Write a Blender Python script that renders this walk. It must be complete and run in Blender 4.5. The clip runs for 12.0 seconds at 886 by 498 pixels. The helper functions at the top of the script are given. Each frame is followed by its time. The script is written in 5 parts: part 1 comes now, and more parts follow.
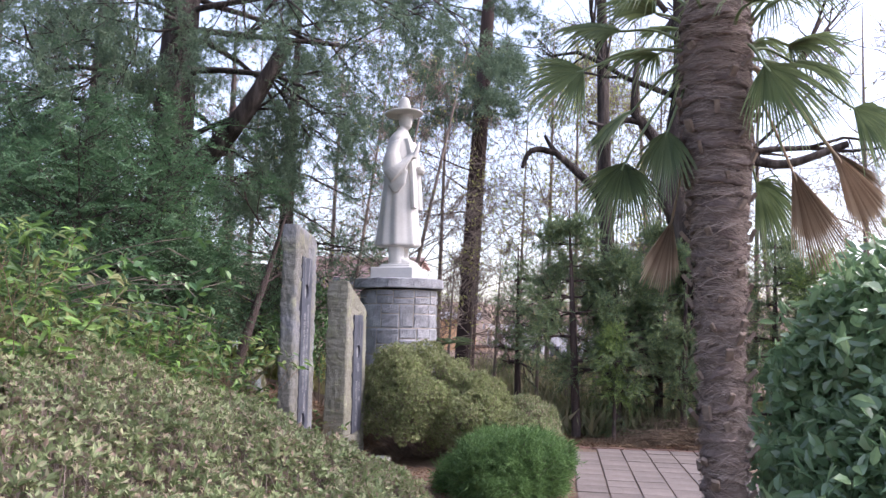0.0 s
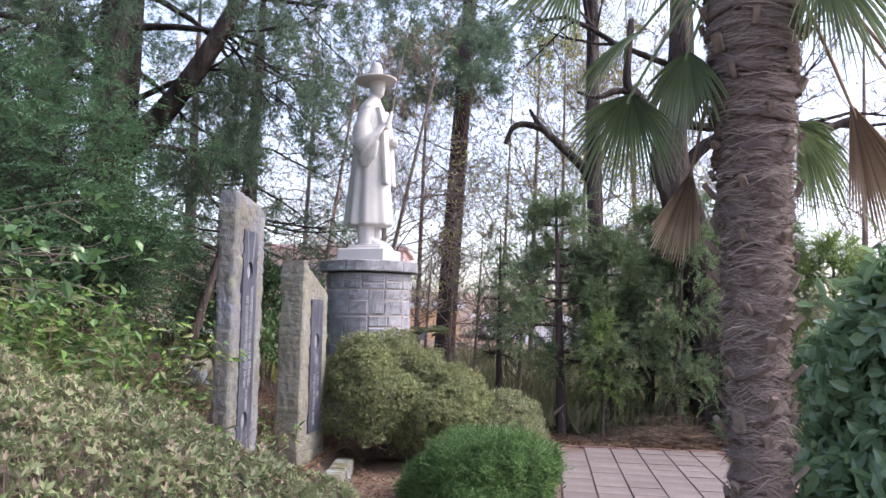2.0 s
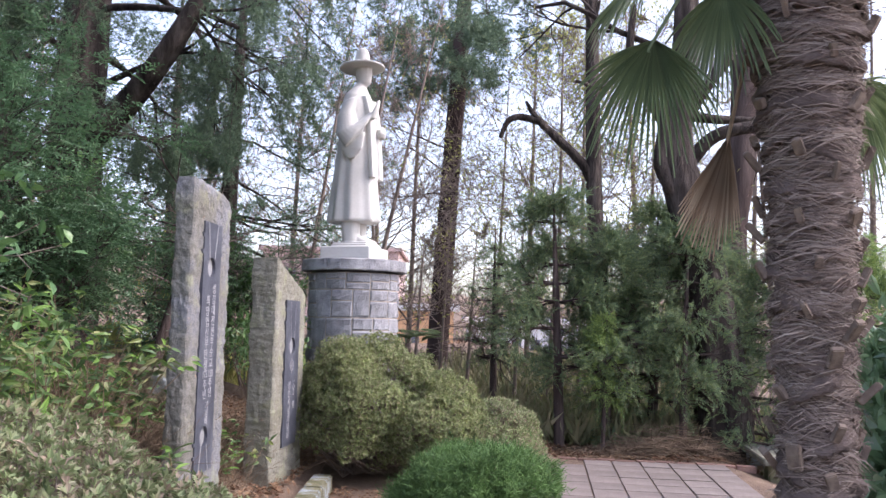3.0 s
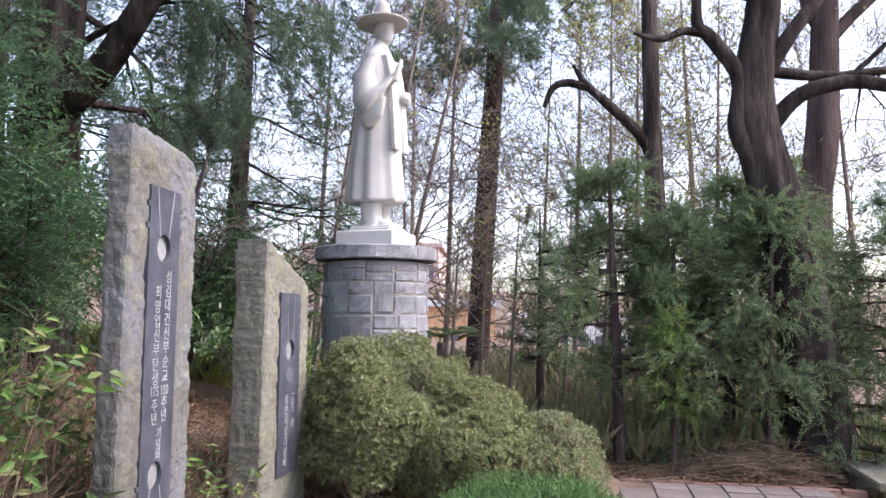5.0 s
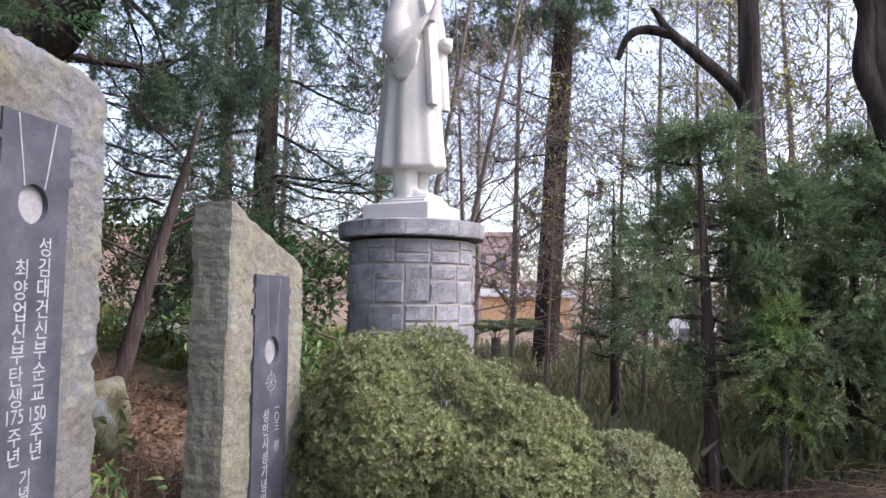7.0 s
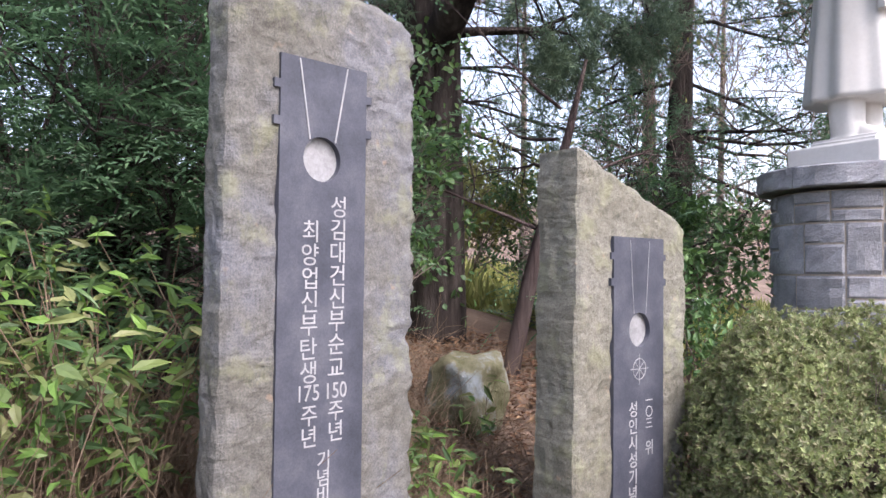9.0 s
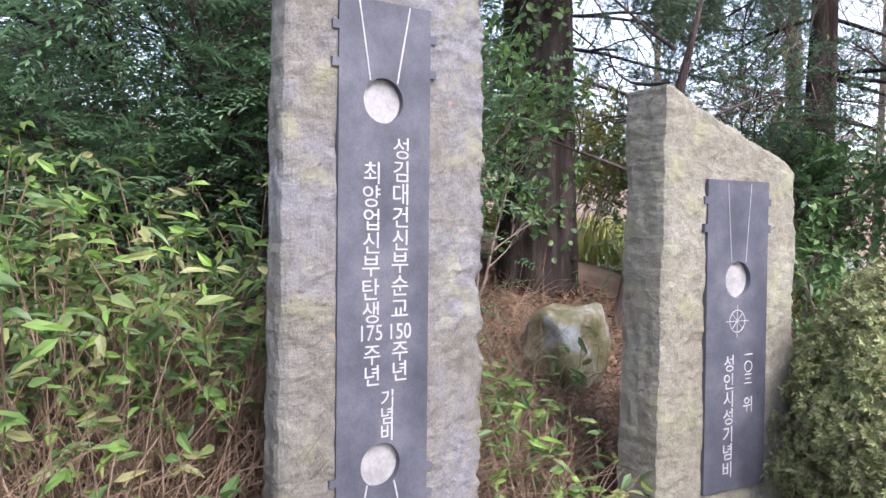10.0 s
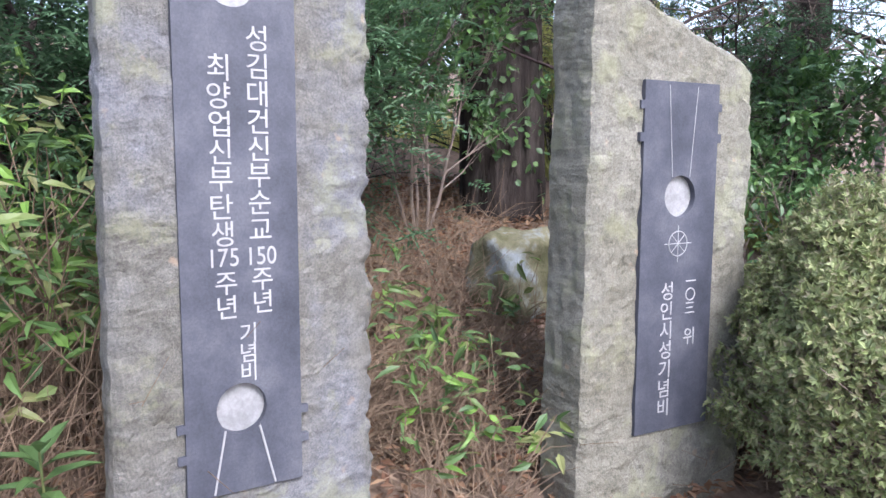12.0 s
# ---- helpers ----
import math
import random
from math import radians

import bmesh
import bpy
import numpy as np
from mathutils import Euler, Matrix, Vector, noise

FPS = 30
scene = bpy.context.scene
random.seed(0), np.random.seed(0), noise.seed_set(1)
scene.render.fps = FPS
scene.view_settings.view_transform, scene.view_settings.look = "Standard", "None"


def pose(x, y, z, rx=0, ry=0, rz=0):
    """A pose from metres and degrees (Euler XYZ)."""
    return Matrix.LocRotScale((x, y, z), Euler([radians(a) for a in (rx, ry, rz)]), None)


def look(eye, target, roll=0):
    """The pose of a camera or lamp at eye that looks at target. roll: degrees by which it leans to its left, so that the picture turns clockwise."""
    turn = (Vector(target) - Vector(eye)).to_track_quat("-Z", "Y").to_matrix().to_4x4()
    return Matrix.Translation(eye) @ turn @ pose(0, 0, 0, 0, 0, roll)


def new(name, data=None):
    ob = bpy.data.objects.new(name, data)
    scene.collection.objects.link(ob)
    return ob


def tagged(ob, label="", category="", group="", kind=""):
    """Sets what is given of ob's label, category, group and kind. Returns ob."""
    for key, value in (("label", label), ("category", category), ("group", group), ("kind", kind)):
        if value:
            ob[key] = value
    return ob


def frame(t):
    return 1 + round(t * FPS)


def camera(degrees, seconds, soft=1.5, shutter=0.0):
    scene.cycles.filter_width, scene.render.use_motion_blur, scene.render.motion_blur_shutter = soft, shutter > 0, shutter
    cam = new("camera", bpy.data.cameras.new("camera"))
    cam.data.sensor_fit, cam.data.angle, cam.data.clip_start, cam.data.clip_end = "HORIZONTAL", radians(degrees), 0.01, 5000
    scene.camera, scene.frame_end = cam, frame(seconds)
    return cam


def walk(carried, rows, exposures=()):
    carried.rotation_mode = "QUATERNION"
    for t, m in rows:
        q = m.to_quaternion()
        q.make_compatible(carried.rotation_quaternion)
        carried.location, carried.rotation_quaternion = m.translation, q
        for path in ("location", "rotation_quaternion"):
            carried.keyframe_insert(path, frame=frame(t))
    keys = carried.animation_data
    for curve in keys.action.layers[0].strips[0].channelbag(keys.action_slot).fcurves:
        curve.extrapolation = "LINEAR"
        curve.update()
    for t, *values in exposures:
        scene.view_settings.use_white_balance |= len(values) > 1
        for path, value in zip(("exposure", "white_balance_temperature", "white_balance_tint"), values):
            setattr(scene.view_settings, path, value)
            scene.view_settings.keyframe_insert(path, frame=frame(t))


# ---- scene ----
cam = camera(60.9, 12.0)
PATH = [
    (0, (0.279, 0.511, 1.577), (0.212, 2.5, 1.777), 0.9),
    (0.5, (0.243, 0.688, 1.579), (0.175, 2.677, 1.778), 0.9),
    (1, (0.258, 0.884, 1.567), (0.198, 2.875, 1.756), 1.0),
    (1.5, (0.344, 1.158, 1.559), (0.306, 3.15, 1.741), 0.9),
    (2, (0.388, 1.423, 1.542), (0.36, 3.415, 1.717), 1.1),
    (2.5, (0.41, 1.747, 1.557), (0.391, 3.739, 1.733), 1.4),
    (3, (0.45, 2.018, 1.544), (0.432, 4.009, 1.726), 1.2),
    (3.2, (0.481, 2.14, 1.553), (0.449, 4.131, 1.736), 1.2),
    (4.8, (0.476, 3.22, 1.526), (0.352, 5.208, 1.706), 0.3),
    (5, (0.49, 3.343, 1.534), (0.362, 5.331, 1.706), 0.6),
    (5.5, (0.512, 3.713, 1.527), (0.384, 5.702, 1.694), 0.6),
    (6, (0.578, 4.036, 1.52), (0.453, 6.026, 1.678), 0.6),
    (6.5, (0.629, 4.363, 1.52), (0.463, 6.35, 1.673), 0.5),
    (7, (0.632, 4.69, 1.529), (0.303, 6.657, 1.674), 0.7),
    (7.5, (0.667, 4.94, 1.517), (0.01, 6.824, 1.653), 0.4),
    (7.7, (0.697, 5.034, 1.52), (-0.115, 6.857, 1.654), 0.4),
    (9.3, (0.682, 5.587, 1.488), (-0.807, 6.921, 1.544), 0.6),
    (9.5, (0.767, 5.632, 1.46), (-0.799, 6.876, 1.501), 0.7),
    (10, (0.804, 5.702, 1.449), (-0.806, 6.889, 1.408), 0.6),
    (10.5, (0.829, 5.774, 1.417), (-0.779, 6.955, 1.288), 0.4),
    (11, (0.762, 5.904, 1.399), (-0.803, 7.139, 1.239), 0.6),
    (11.5, (0.73, 6.065, 1.392), (-0.837, 7.293, 1.199), 0.5),
    (12, (0.749, 6.188, 1.394), (-0.862, 7.351, 1.167), 0.2),
]
walk(cam, [(t, look(eye, target, roll)) for t, eye, target, roll in PATH],
     [(0, 1.97, 6350, 22), (3, 2.02, 6400, 21), (5.5, 2.03, 6450, 20), (7.5, 1.84, 6400, 20), (9.5, 2.27, 6450, 20), (10.5, 2.46, 6150, 19), (12, 2.36, 5950, 17)])


# ---- world, sun, exposure ----
world = bpy.data.worlds.new("sky")
scene.world = world
world.use_nodes = True
wn, wl = world.node_tree.nodes, world.node_tree.links
sky = wn.new("ShaderNodeTexSky")
sky.sky_type, sky.sun_disc = "NISHITA", False
sky.sun_elevation, sky.sun_rotation = radians(46), radians(95)
sky.air_density, sky.dust_density, sky.ozone_density = 1.0, 2.5, 1.0
pale = wn.new("ShaderNodeHueSaturation")
pale.inputs["Saturation"].default_value = 0.75
wl.new(sky.outputs[0], pale.inputs["Color"])
wl.new(pale.outputs[0], wn["Background"].inputs["Color"])
wn["Background"].inputs["Strength"].default_value = 0.125
sun = new("sun", bpy.data.lights.new("sun", "SUN"))
sun.data.energy, sun.data.angle, sun.data.color = 0.85, radians(25), (1.0, 0.99, 0.98)
# from the open side of the path, high
sun.matrix_world = look((6.2, -0.6, 6.6), (0, 0, 0))

# ---- helpers of this scene ----
rng = np.random.default_rng(7)


def link_mesh(name, me, mat, parent=None, label=""):
    if mat:
        me.materials.append(mat)
    ob = new(name, me)
    if parent:
        ob.parent = parent
    return tagged(ob, label, kind="stuff" if name in ("stemwork", "branchwork") else "")


def part(name, bm, mat, parent=None, label="", smooth=False):
    me = bpy.data.meshes.new(name)
    bmesh.ops.recalc_face_normals(bm, faces=bm.faces[:])
    bm.to_mesh(me)
    bm.free()
    if smooth:
        me.polygons.foreach_set("use_smooth", [True] * len(me.polygons))
    return link_mesh(name, me, mat, parent, label)


def np_mesh(name, V, F, smooth=False):
    """A mesh from arrays: V (n,3), F (m,k) with k 3 or 4."""
    V, F = np.asarray(V, np.float32), np.asarray(F, np.int32)
    me = bpy.data.meshes.new(name)
    k = F.shape[1]
    me.vertices.add(len(V))
    me.vertices.foreach_set("co", V.ravel())
    me.loops.add(F.size)
    me.loops.foreach_set("vertex_index", F.ravel())
    me.polygons.add(len(F))
    me.polygons.foreach_set("loop_start", np.arange(0, F.size, k, dtype=np.int32))
    me.polygons.foreach_set("use_smooth", np.full(len(F), smooth))
    me.update(calc_edges=True)
    return me


def empty(name, place, label, category, group="", kind=""):
    ob = new(name)
    ob.matrix_basis = Matrix.Translation(place)
    ob.empty_display_size = 0.1
    return tagged(ob, label, category, group, kind)


def unit(v):
    return v / np.maximum(np.linalg.norm(v, axis=-1, keepdims=True), 1e-9)


def rand_dirs(n):
    return unit(rng.normal(size=(n, 3)))


LEAF_SIMPLE = (np.array([[0, 0, 0], [0.45, 0.5, 0.12], [1, 0, 0], [0.45, -0.5, 0.12]]), np.array([[0, 1, 2], [0, 2, 3]]))
LEAF_OVAL = (np.array([[0, 0, 0], [0.25, 0.38, 0.05], [0.6, 0.48, 0.04], [1, 0, -0.12], [0.6, -0.48, 0.04], [0.25, -0.38, 0.05], [0.5, 0, -0.04]]),
             np.array([[0, 1, 6], [1, 2, 6], [2, 3, 6], [3, 4, 6], [4, 5, 6], [5, 0, 6]]))
LEAF_LANCE = (np.array([[0, 0, 0], [0.3, 0.5, 0.06], [0.7, 0.33, -0.03], [1, 0, -0.2], [0.7, -0.33, -0.03], [0.3, -0.5, 0.06], [0.35, 0, 0]]),
              np.array([[0, 1, 6], [1, 2, 6], [2, 3, 6], [3, 4, 6], [4, 5, 6], [5, 0, 6]]))
NEEDLE = (np.array([[0, 0.5, 0], [0, -0.5, 0], [1, 0, 0]]), np.array([[0, 1, 2]]))


def leaves(P, D, N, L, W, shape=LEAF_SIMPLE):
    """Arrays of a cloud of leaves at P, along D, facing N, L long and W wide."""
    D = unit(D)
    S = unit(np.cross(N, D))
    N = np.cross(D, S)
    n = len(P)
    L, W = np.broadcast_to(L, n)[:, None, None], np.broadcast_to(W, n)[:, None, None]
    pv, pf = shape
    V = P[:, None] + D[:, None] * L * pv[None, :, :1] + S[:, None] * W * pv[None, :, 1:2] + N[:, None] * L * pv[None, :, 2:]
    F = (pf[None] + (np.arange(n) * len(pv))[:, None, None])
    return V.reshape(-1, 3), F.reshape(-1, 3)


def merge(pieces):
    V, F, o = [], [], 0
    for v, f in pieces:
        V.append(v), F.append(f + o)
        o += len(v)
    return np.concatenate(V), np.concatenate(F)


def tubes(segs, sides=5):
    """Arrays of tapered tubes: rows p0, p1, r0, r1."""
    A = np.array([s[0] for s in segs], float)
    B = np.array([s[1] for s in segs], float)
    r0, r1 = np.array([s[2] for s in segs]), np.array([s[3] for s in segs])
    D = unit(B - A)
    up = np.where(np.abs(D[:, 2:]) > 0.9, np.array([[1.0, 0, 0]]), np.array([[0, 0, 1.0]]))
    S = unit(np.cross(up, D))
    T = np.cross(D, S)
    a = np.arange(sides) * 2 * np.pi / sides
    ring = np.cos(a)[None, :, None] * S[:, None] + np.sin(a)[None, :, None] * T[:, None]
    V = np.concatenate([A[:, None] + ring * r0[:, None, None], B[:, None] + D[:, None] * r1[:, None, None] * 0.4 + ring * r1[:, None, None]], 1)
    q = np.array([[i, (i + 1) % sides, sides + (i + 1) % sides, sides + i] for i in range(sides)])
    F = q[None] + (np.arange(len(A)) * 2 * sides)[:, None, None]
    return V.reshape(-1, 3), F.reshape(-1, 4)


def limb(points, radii, sides=14, rough=0.0, seed=0.0):
    """Arrays of one tube with shared rings through the points (smooth, bark-like unevenness)."""
    P = np.array(points, float)
    t = np.linspace(0, len(P) - 1, (len(P) - 1) * 7 + 1)
    i = np.clip(t.astype(int), 0, len(P) - 2)
    f = (t - i)[:, None]
    T = np.gradient(P, axis=0)
    h00, h10, h01, h11 = 2 * f**3 - 3 * f**2 + 1, f**3 - 2 * f**2 + f, -2 * f**3 + 3 * f**2, f**3 - f**2
    C = h00 * P[i] + h10 * T[i] + h01 * P[i + 1] + h11 * T[i + 1]
    R = np.interp(t, np.arange(len(P)), radii)
    D = unit(np.gradient(C, axis=0))
    ref = np.array([1.0, 0, 0]) if abs(D[0, 2]) > 0.6 else np.array([0, 0, 1.0])
    S = unit(np.cross(ref[None], D))
    U = np.cross(D, S)
    a = np.arange(sides) * 2 * np.pi / sides
    k = 1 + rough * (np.sin(3 * a + seed)[None] * 0.5 + 0.5 * np.sin(7 * a + seed * 2)[None] + 0.6 * np.sin(5 * a[None] + 2.3 * t[:, None] + seed))
    V = C[:, None] + (np.cos(a)[None, :, None] * S[:, None] + np.sin(a)[None, :, None] * U[:, None]) * (R[:, None] * k)[..., None]
    n = len(C)
    F = [[j * sides + m, j * sides + (m + 1) % sides, (j + 1) * sides + (m + 1) % sides, (j + 1) * sides + m] for j in range(n - 1) for m in range(sides)]
    return V.reshape(-1, 3), np.array(F), C


def grow(p, d, length, r, level, out, tips, spread=0.6, up=0.15, kids=(3, 5), wander=0.25, seg=4, shrink=0.62, least=0.0):
    """Recursive branching; adds segments to out and twig ends to tips."""
    p, d = np.array(p, float), unit(np.array(d, float))
    pts = [p]
    for k in range(seg):
        d = unit(d + rng.normal(size=3) * wander * 0.5 + np.array([0, 0, up * 0.3]))
        q = pts[-1] + d * length / seg
        a, b = max(least, r * (1 - 0.55 * k / seg)), max(least, r * (1 - 0.55 * (k + 1) / seg))
        out.append((pts[-1], q, a, b))
        pts.append(q)
    if level == 0:
        tips.append((pts[-1], d))
        tips.append((pts[-2], d))
        return
    for k in range(rng.integers(*kids) + 1):
        f = rng.uniform(0.3, 1.0)
        j = min(int(f * seg), seg - 1)
        base = pts[j] + (pts[j + 1] - pts[j]) * (f * seg - j)
        nd = unit(d + rng.normal(size=3) * spread + np.array([0, 0, up]))
        grow(base, nd, length * shrink * rng.uniform(0.75, 1.2), r * 0.5 * (1.1 - 0.4 * f), level - 1, out, tips, spread, up, kids, wander, seg, shrink, least)


# ---- materials ----
def mat_base(name, rough=0.8, spec=0.3):
    m = bpy.data.materials.new(name)
    m.use_nodes = True
    nt = m.node_tree
    b = nt.nodes["Principled BSDF"]
    b.inputs["Roughness"].default_value = rough
    b.inputs["Specular IOR Level"].default_value = spec
    return m, nt, b


def ramp_of(nt, src, stops):
    r = nt.nodes.new("ShaderNodeValToRGB")
    e = r.color_ramp.elements
    while len(e) < len(stops):
        e.new(0.5)
    for el, (pos, col) in zip(e, stops):
        el.position, el.color = pos, (*col, 1)
    nt.links.new(src, r.inputs[0])
    return r.outputs[0]


def noise_of(nt, scale, detail=4, rough=0.6, stretch=None):
    co = nt.nodes.new("ShaderNodeTexCoord")
    t = nt.nodes.new("ShaderNodeTexNoise")
    t.inputs["Scale"].default_value, t.inputs["Detail"].default_value, t.inputs["Roughness"].default_value = scale, detail, rough
    if stretch:
        mp = nt.nodes.new("ShaderNodeMapping")
        mp.inputs["Scale"].default_value = stretch
        nt.links.new(co.outputs["Object"], mp.inputs[0])
        nt.links.new(mp.outputs[0], t.inputs["Vector"])
    else:
        nt.links.new(co.outputs["Object"], t.inputs["Vector"])
    return t.outputs[0]


def mixed(nt, a, b, fac, mode="MIX"):
    x = nt.nodes.new("ShaderNodeMix")
    x.data_type, x.blend_type = "RGBA", mode
    if isinstance(fac, float):
        x.inputs[0].default_value = fac
    else:
        nt.links.new(fac, x.inputs[0])
    for sock, v in ((x.inputs[6], a), (x.inputs[7], b)):
        if isinstance(v, tuple):
            sock.default_value = (*v, 1)
        else:
            nt.links.new(v, sock)
    return x.outputs[2]


def bump(nt, bsdf, height, strength=0.4, dist=0.01):
    bp = nt.nodes.new("ShaderNodeBump")
    bp.inputs["Strength"].default_value, bp.inputs["Distance"].default_value = strength, dist
    nt.links.new(height, bp.inputs["Height"])
    nt.links.new(bp.outputs[0], bsdf.inputs["Normal"])


def surface(name, stops, big, fine, rough=0.85, spec=0.25, bump_s=0.5, dist=0.01, fine_stops=None, stretch=None, blotch=0.5, piece=0.0):
    """A mottled solid: big blotches and fine grain, with relief."""
    m, nt, b = mat_base(name, rough, spec)
    n1, n2 = noise_of(nt, big, 5, 0.6, stretch), noise_of(nt, fine, 6, 0.7, stretch)
    c = ramp_of(nt, n1, stops)
    g = ramp_of(nt, n2, fine_stops or [(0.3, (0.55, 0.55, 0.55)), (0.7, (1.3, 1.3, 1.3))])
    c = mixed(nt, c, g, blotch, "MULTIPLY")
    if piece:
        oi = nt.nodes.new("ShaderNodeObjectInfo")
        v = ramp_of(nt, oi.outputs["Random"], [(0.0, (1 - piece,) * 3), (1.0, (1 + piece,) * 3)])
        c = mixed(nt, c, v, 1.0, "MULTIPLY")
    nt.links.new(c, b.inputs["Base Color"])
    bump(nt, b, n2, bump_s, dist)
    return m


def leaf_mat(name, cols, rough=0.5, spec=0.4, glow=0.3, patch=1.2):
    """Leaves: colour by leaf and by larger patches, some light passing through."""
    m, nt, b = mat_base(name, rough, spec)
    geo = nt.nodes.new("ShaderNodeNewGeometry")
    stops = [(i / max(len(cols) - 1, 1), c) for i, c in enumerate(cols)]
    c = ramp_of(nt, geo.outputs["Random Per Island"], stops)
    n = noise_of(nt, patch, 3)
    g = ramp_of(nt, n, [(0.3, (0.7, 0.72, 0.7)), (0.7, (1.25, 1.22, 1.15))])
    c = mixed(nt, c, g, 0.8, "MULTIPLY")
    nt.links.new(c, b.inputs["Base Color"])
    tr = nt.nodes.new("ShaderNodeBsdfTranslucent")
    nt.links.new(c, tr.inputs[0])
    mx = nt.nodes.new("ShaderNodeMixShader")
    mx.inputs[0].default_value = glow
    nt.links.new(b.outputs[0], mx.inputs[1])
    nt.links.new(tr.outputs[0], mx.inputs[2])
    nt.links.new(mx.outputs[0], nt.nodes["Material Output"].inputs["Surface"])
    return m


M_SOIL = surface("soil", [(0.3, (0.12, 0.085, 0.065)), (0.55, (0.2, 0.145, 0.11)), (0.75, (0.29, 0.22, 0.165))], 1.3, 28, 0.95, 0.1, 0.9, 0.03)
M_TILE = surface("paving", [(0.3, (0.135, 0.112, 0.102)), (0.6, (0.19, 0.162, 0.15)), (0.8, (0.235, 0.205, 0.19))], 2.2, 70, 0.85, 0.25, 0.4, 0.004, piece=0.12)
def granite(name, stops, lichen, cover):
    """Split granite: broad tone, salt-and-pepper crystals, lichen blotches and rusty specks."""
    m, nt, b = mat_base(name, 0.88, 0.2)
    tone = ramp_of(nt, noise_of(nt, 2.6, 4, 0.6), stops)
    c = mixed(nt, tone, ramp_of(nt, noise_of(nt, 150, 4, 0.85), [(0.34, (0.6, 0.6, 0.63)), (0.5, (0.97, 0.97, 0.97)), (0.68, (1.3, 1.3, 1.28))]), 0.9, "MULTIPLY")
    c = mixed(nt, c, ramp_of(nt, noise_of(nt, 26, 6, 0.75), [(0.3, (0.68, 0.68, 0.66)), (0.65, (1.18, 1.18, 1.17))]), 0.8, "MULTIPLY")
    spot = ramp_of(nt, noise_of(nt, 5.5, 6, 0.7), [(cover, (0, 0, 0)), (cover + 0.1, (1, 1, 1))])
    c = mixed(nt, c, mixed(nt, c, lichen, 0.45), spot)
    rust = ramp_of(nt, noise_of(nt, 13, 3, 0.5), [(0.68, (0, 0, 0)), (0.74, (1, 1, 1))])
    c = mixed(nt, c, mixed(nt, c, (0.34, 0.24, 0.16), 0.5), rust)
    nt.links.new(c, b.inputs["Base Color"])
    bump(nt, b, noise_of(nt, 38, 9, 0.74), 1.0, 0.013)
    return m


M_GRANITE = granite("rough_granite", [(0.32, (0.137, 0.13, 0.11)), (0.48, (0.178, 0.173, 0.16)), (0.6, (0.182, 0.184, 0.198)), (0.72, (0.215, 0.216, 0.226))], (0.27, 0.28, 0.17), 0.54)
M_GRANITE_WARM = granite("weathered_granite", [(0.3, (0.165, 0.155, 0.12)), (0.55, (0.225, 0.217, 0.182)), (0.75, (0.275, 0.268, 0.245))], (0.27, 0.28, 0.17), 0.52)
M_SLATE = surface("dark_slate", [(0.32, (0.035, 0.039, 0.053)), (0.5, (0.062, 0.066, 0.086)), (0.68, (0.1, 0.104, 0.124))], 4.5, 170, 0.55, 0.4, 0.25, 0.002, blotch=0.6)
M_INLAY = surface("pale_inlay", [(0.3, (0.28, 0.28, 0.29)), (0.7, (0.38, 0.38, 0.385))], 8, 90, 0.8, 0.2, 0.2, 0.002, blotch=0.2)
M_DISC = surface("polished_disc", [(0.35, (0.2, 0.2, 0.205)), (0.65, (0.3, 0.3, 0.31))], 9, 80, 0.7, 0.25, 0.4, 0.003, blotch=0.5)
M_STATUE = surface("white_stone", [(0.3, (0.47, 0.455, 0.43)), (0.7, (0.58, 0.57, 0.55))], 1.6, 40, 0.75, 0.25, 0.12, 0.004, blotch=0.12)
M_BLOCK = surface("pedestal_granite", [(0.3, (0.2, 0.2, 0.215)), (0.55, (0.31, 0.31, 0.33)), (0.75, (0.4, 0.4, 0.42))], 5, 90, 0.85, 0.25, 0.9, 0.012, piece=0.13)
M_MORTAR = surface("mortar", [(0.3, (0.3, 0.26, 0.22)), (0.7, (0.42, 0.36, 0.3))], 6, 60, 0.9, 0.15)
M_ROCK = surface("garden_rock", [(0.38, (0.1, 0.1, 0.05)), (0.5, (0.17, 0.16, 0.1)), (0.62, (0.28, 0.31, 0.32))], 4.5, 30, 0.9, 0.2, 0.8, 0.02)
M_BARK = surface("dark_bark", [(0.35, (0.028, 0.023, 0.022)), (0.5, (0.065, 0.053, 0.048)), (0.66, (0.13, 0.108, 0.098))], 7, 38, 0.95, 0.1, 1.0, 0.06, stretch=(1, 1, 0.16))
M_BARK_PLAIN = surface("plain_reddish_bark", [(0.3, (0.05, 0.037, 0.036)), (0.7, (0.085, 0.062, 0.058))], 3, 24, 0.95, 0.05, 0.2, 0.01, stretch=(1, 1, 0.1), blotch=0.3)
M_BARK_RED = surface("reddish_bark", [(0.35, (0.05, 0.037, 0.036)), (0.5, (0.09, 0.067, 0.063)), (0.66, (0.15, 0.115, 0.105))], 6, 36, 0.95, 0.1, 0.9, 0.04, stretch=(1, 1, 0.12), blotch=0.35)
M_TWIG = surface("bare_twigs", [(0.3, (0.16, 0.125, 0.11)), (0.7, (0.28, 0.225, 0.19))], 2, 30, 0.9, 0.15, 0.3, 0.01)
M_DRY = surface("dry_stems", [(0.3, (0.12, 0.085, 0.06)), (0.7, (0.25, 0.185, 0.13))], 3, 40, 0.9, 0.15, 0.2, 0.01)
M_FIBRE = surface("palm_fibre", [(0.3, (0.12, 0.093, 0.085)), (0.55, (0.21, 0.165, 0.152)), (0.75, (0.33, 0.265, 0.245))], 5, 90, 0.95, 0.1, 0.8, 0.02, stretch=(1, 1, 3))
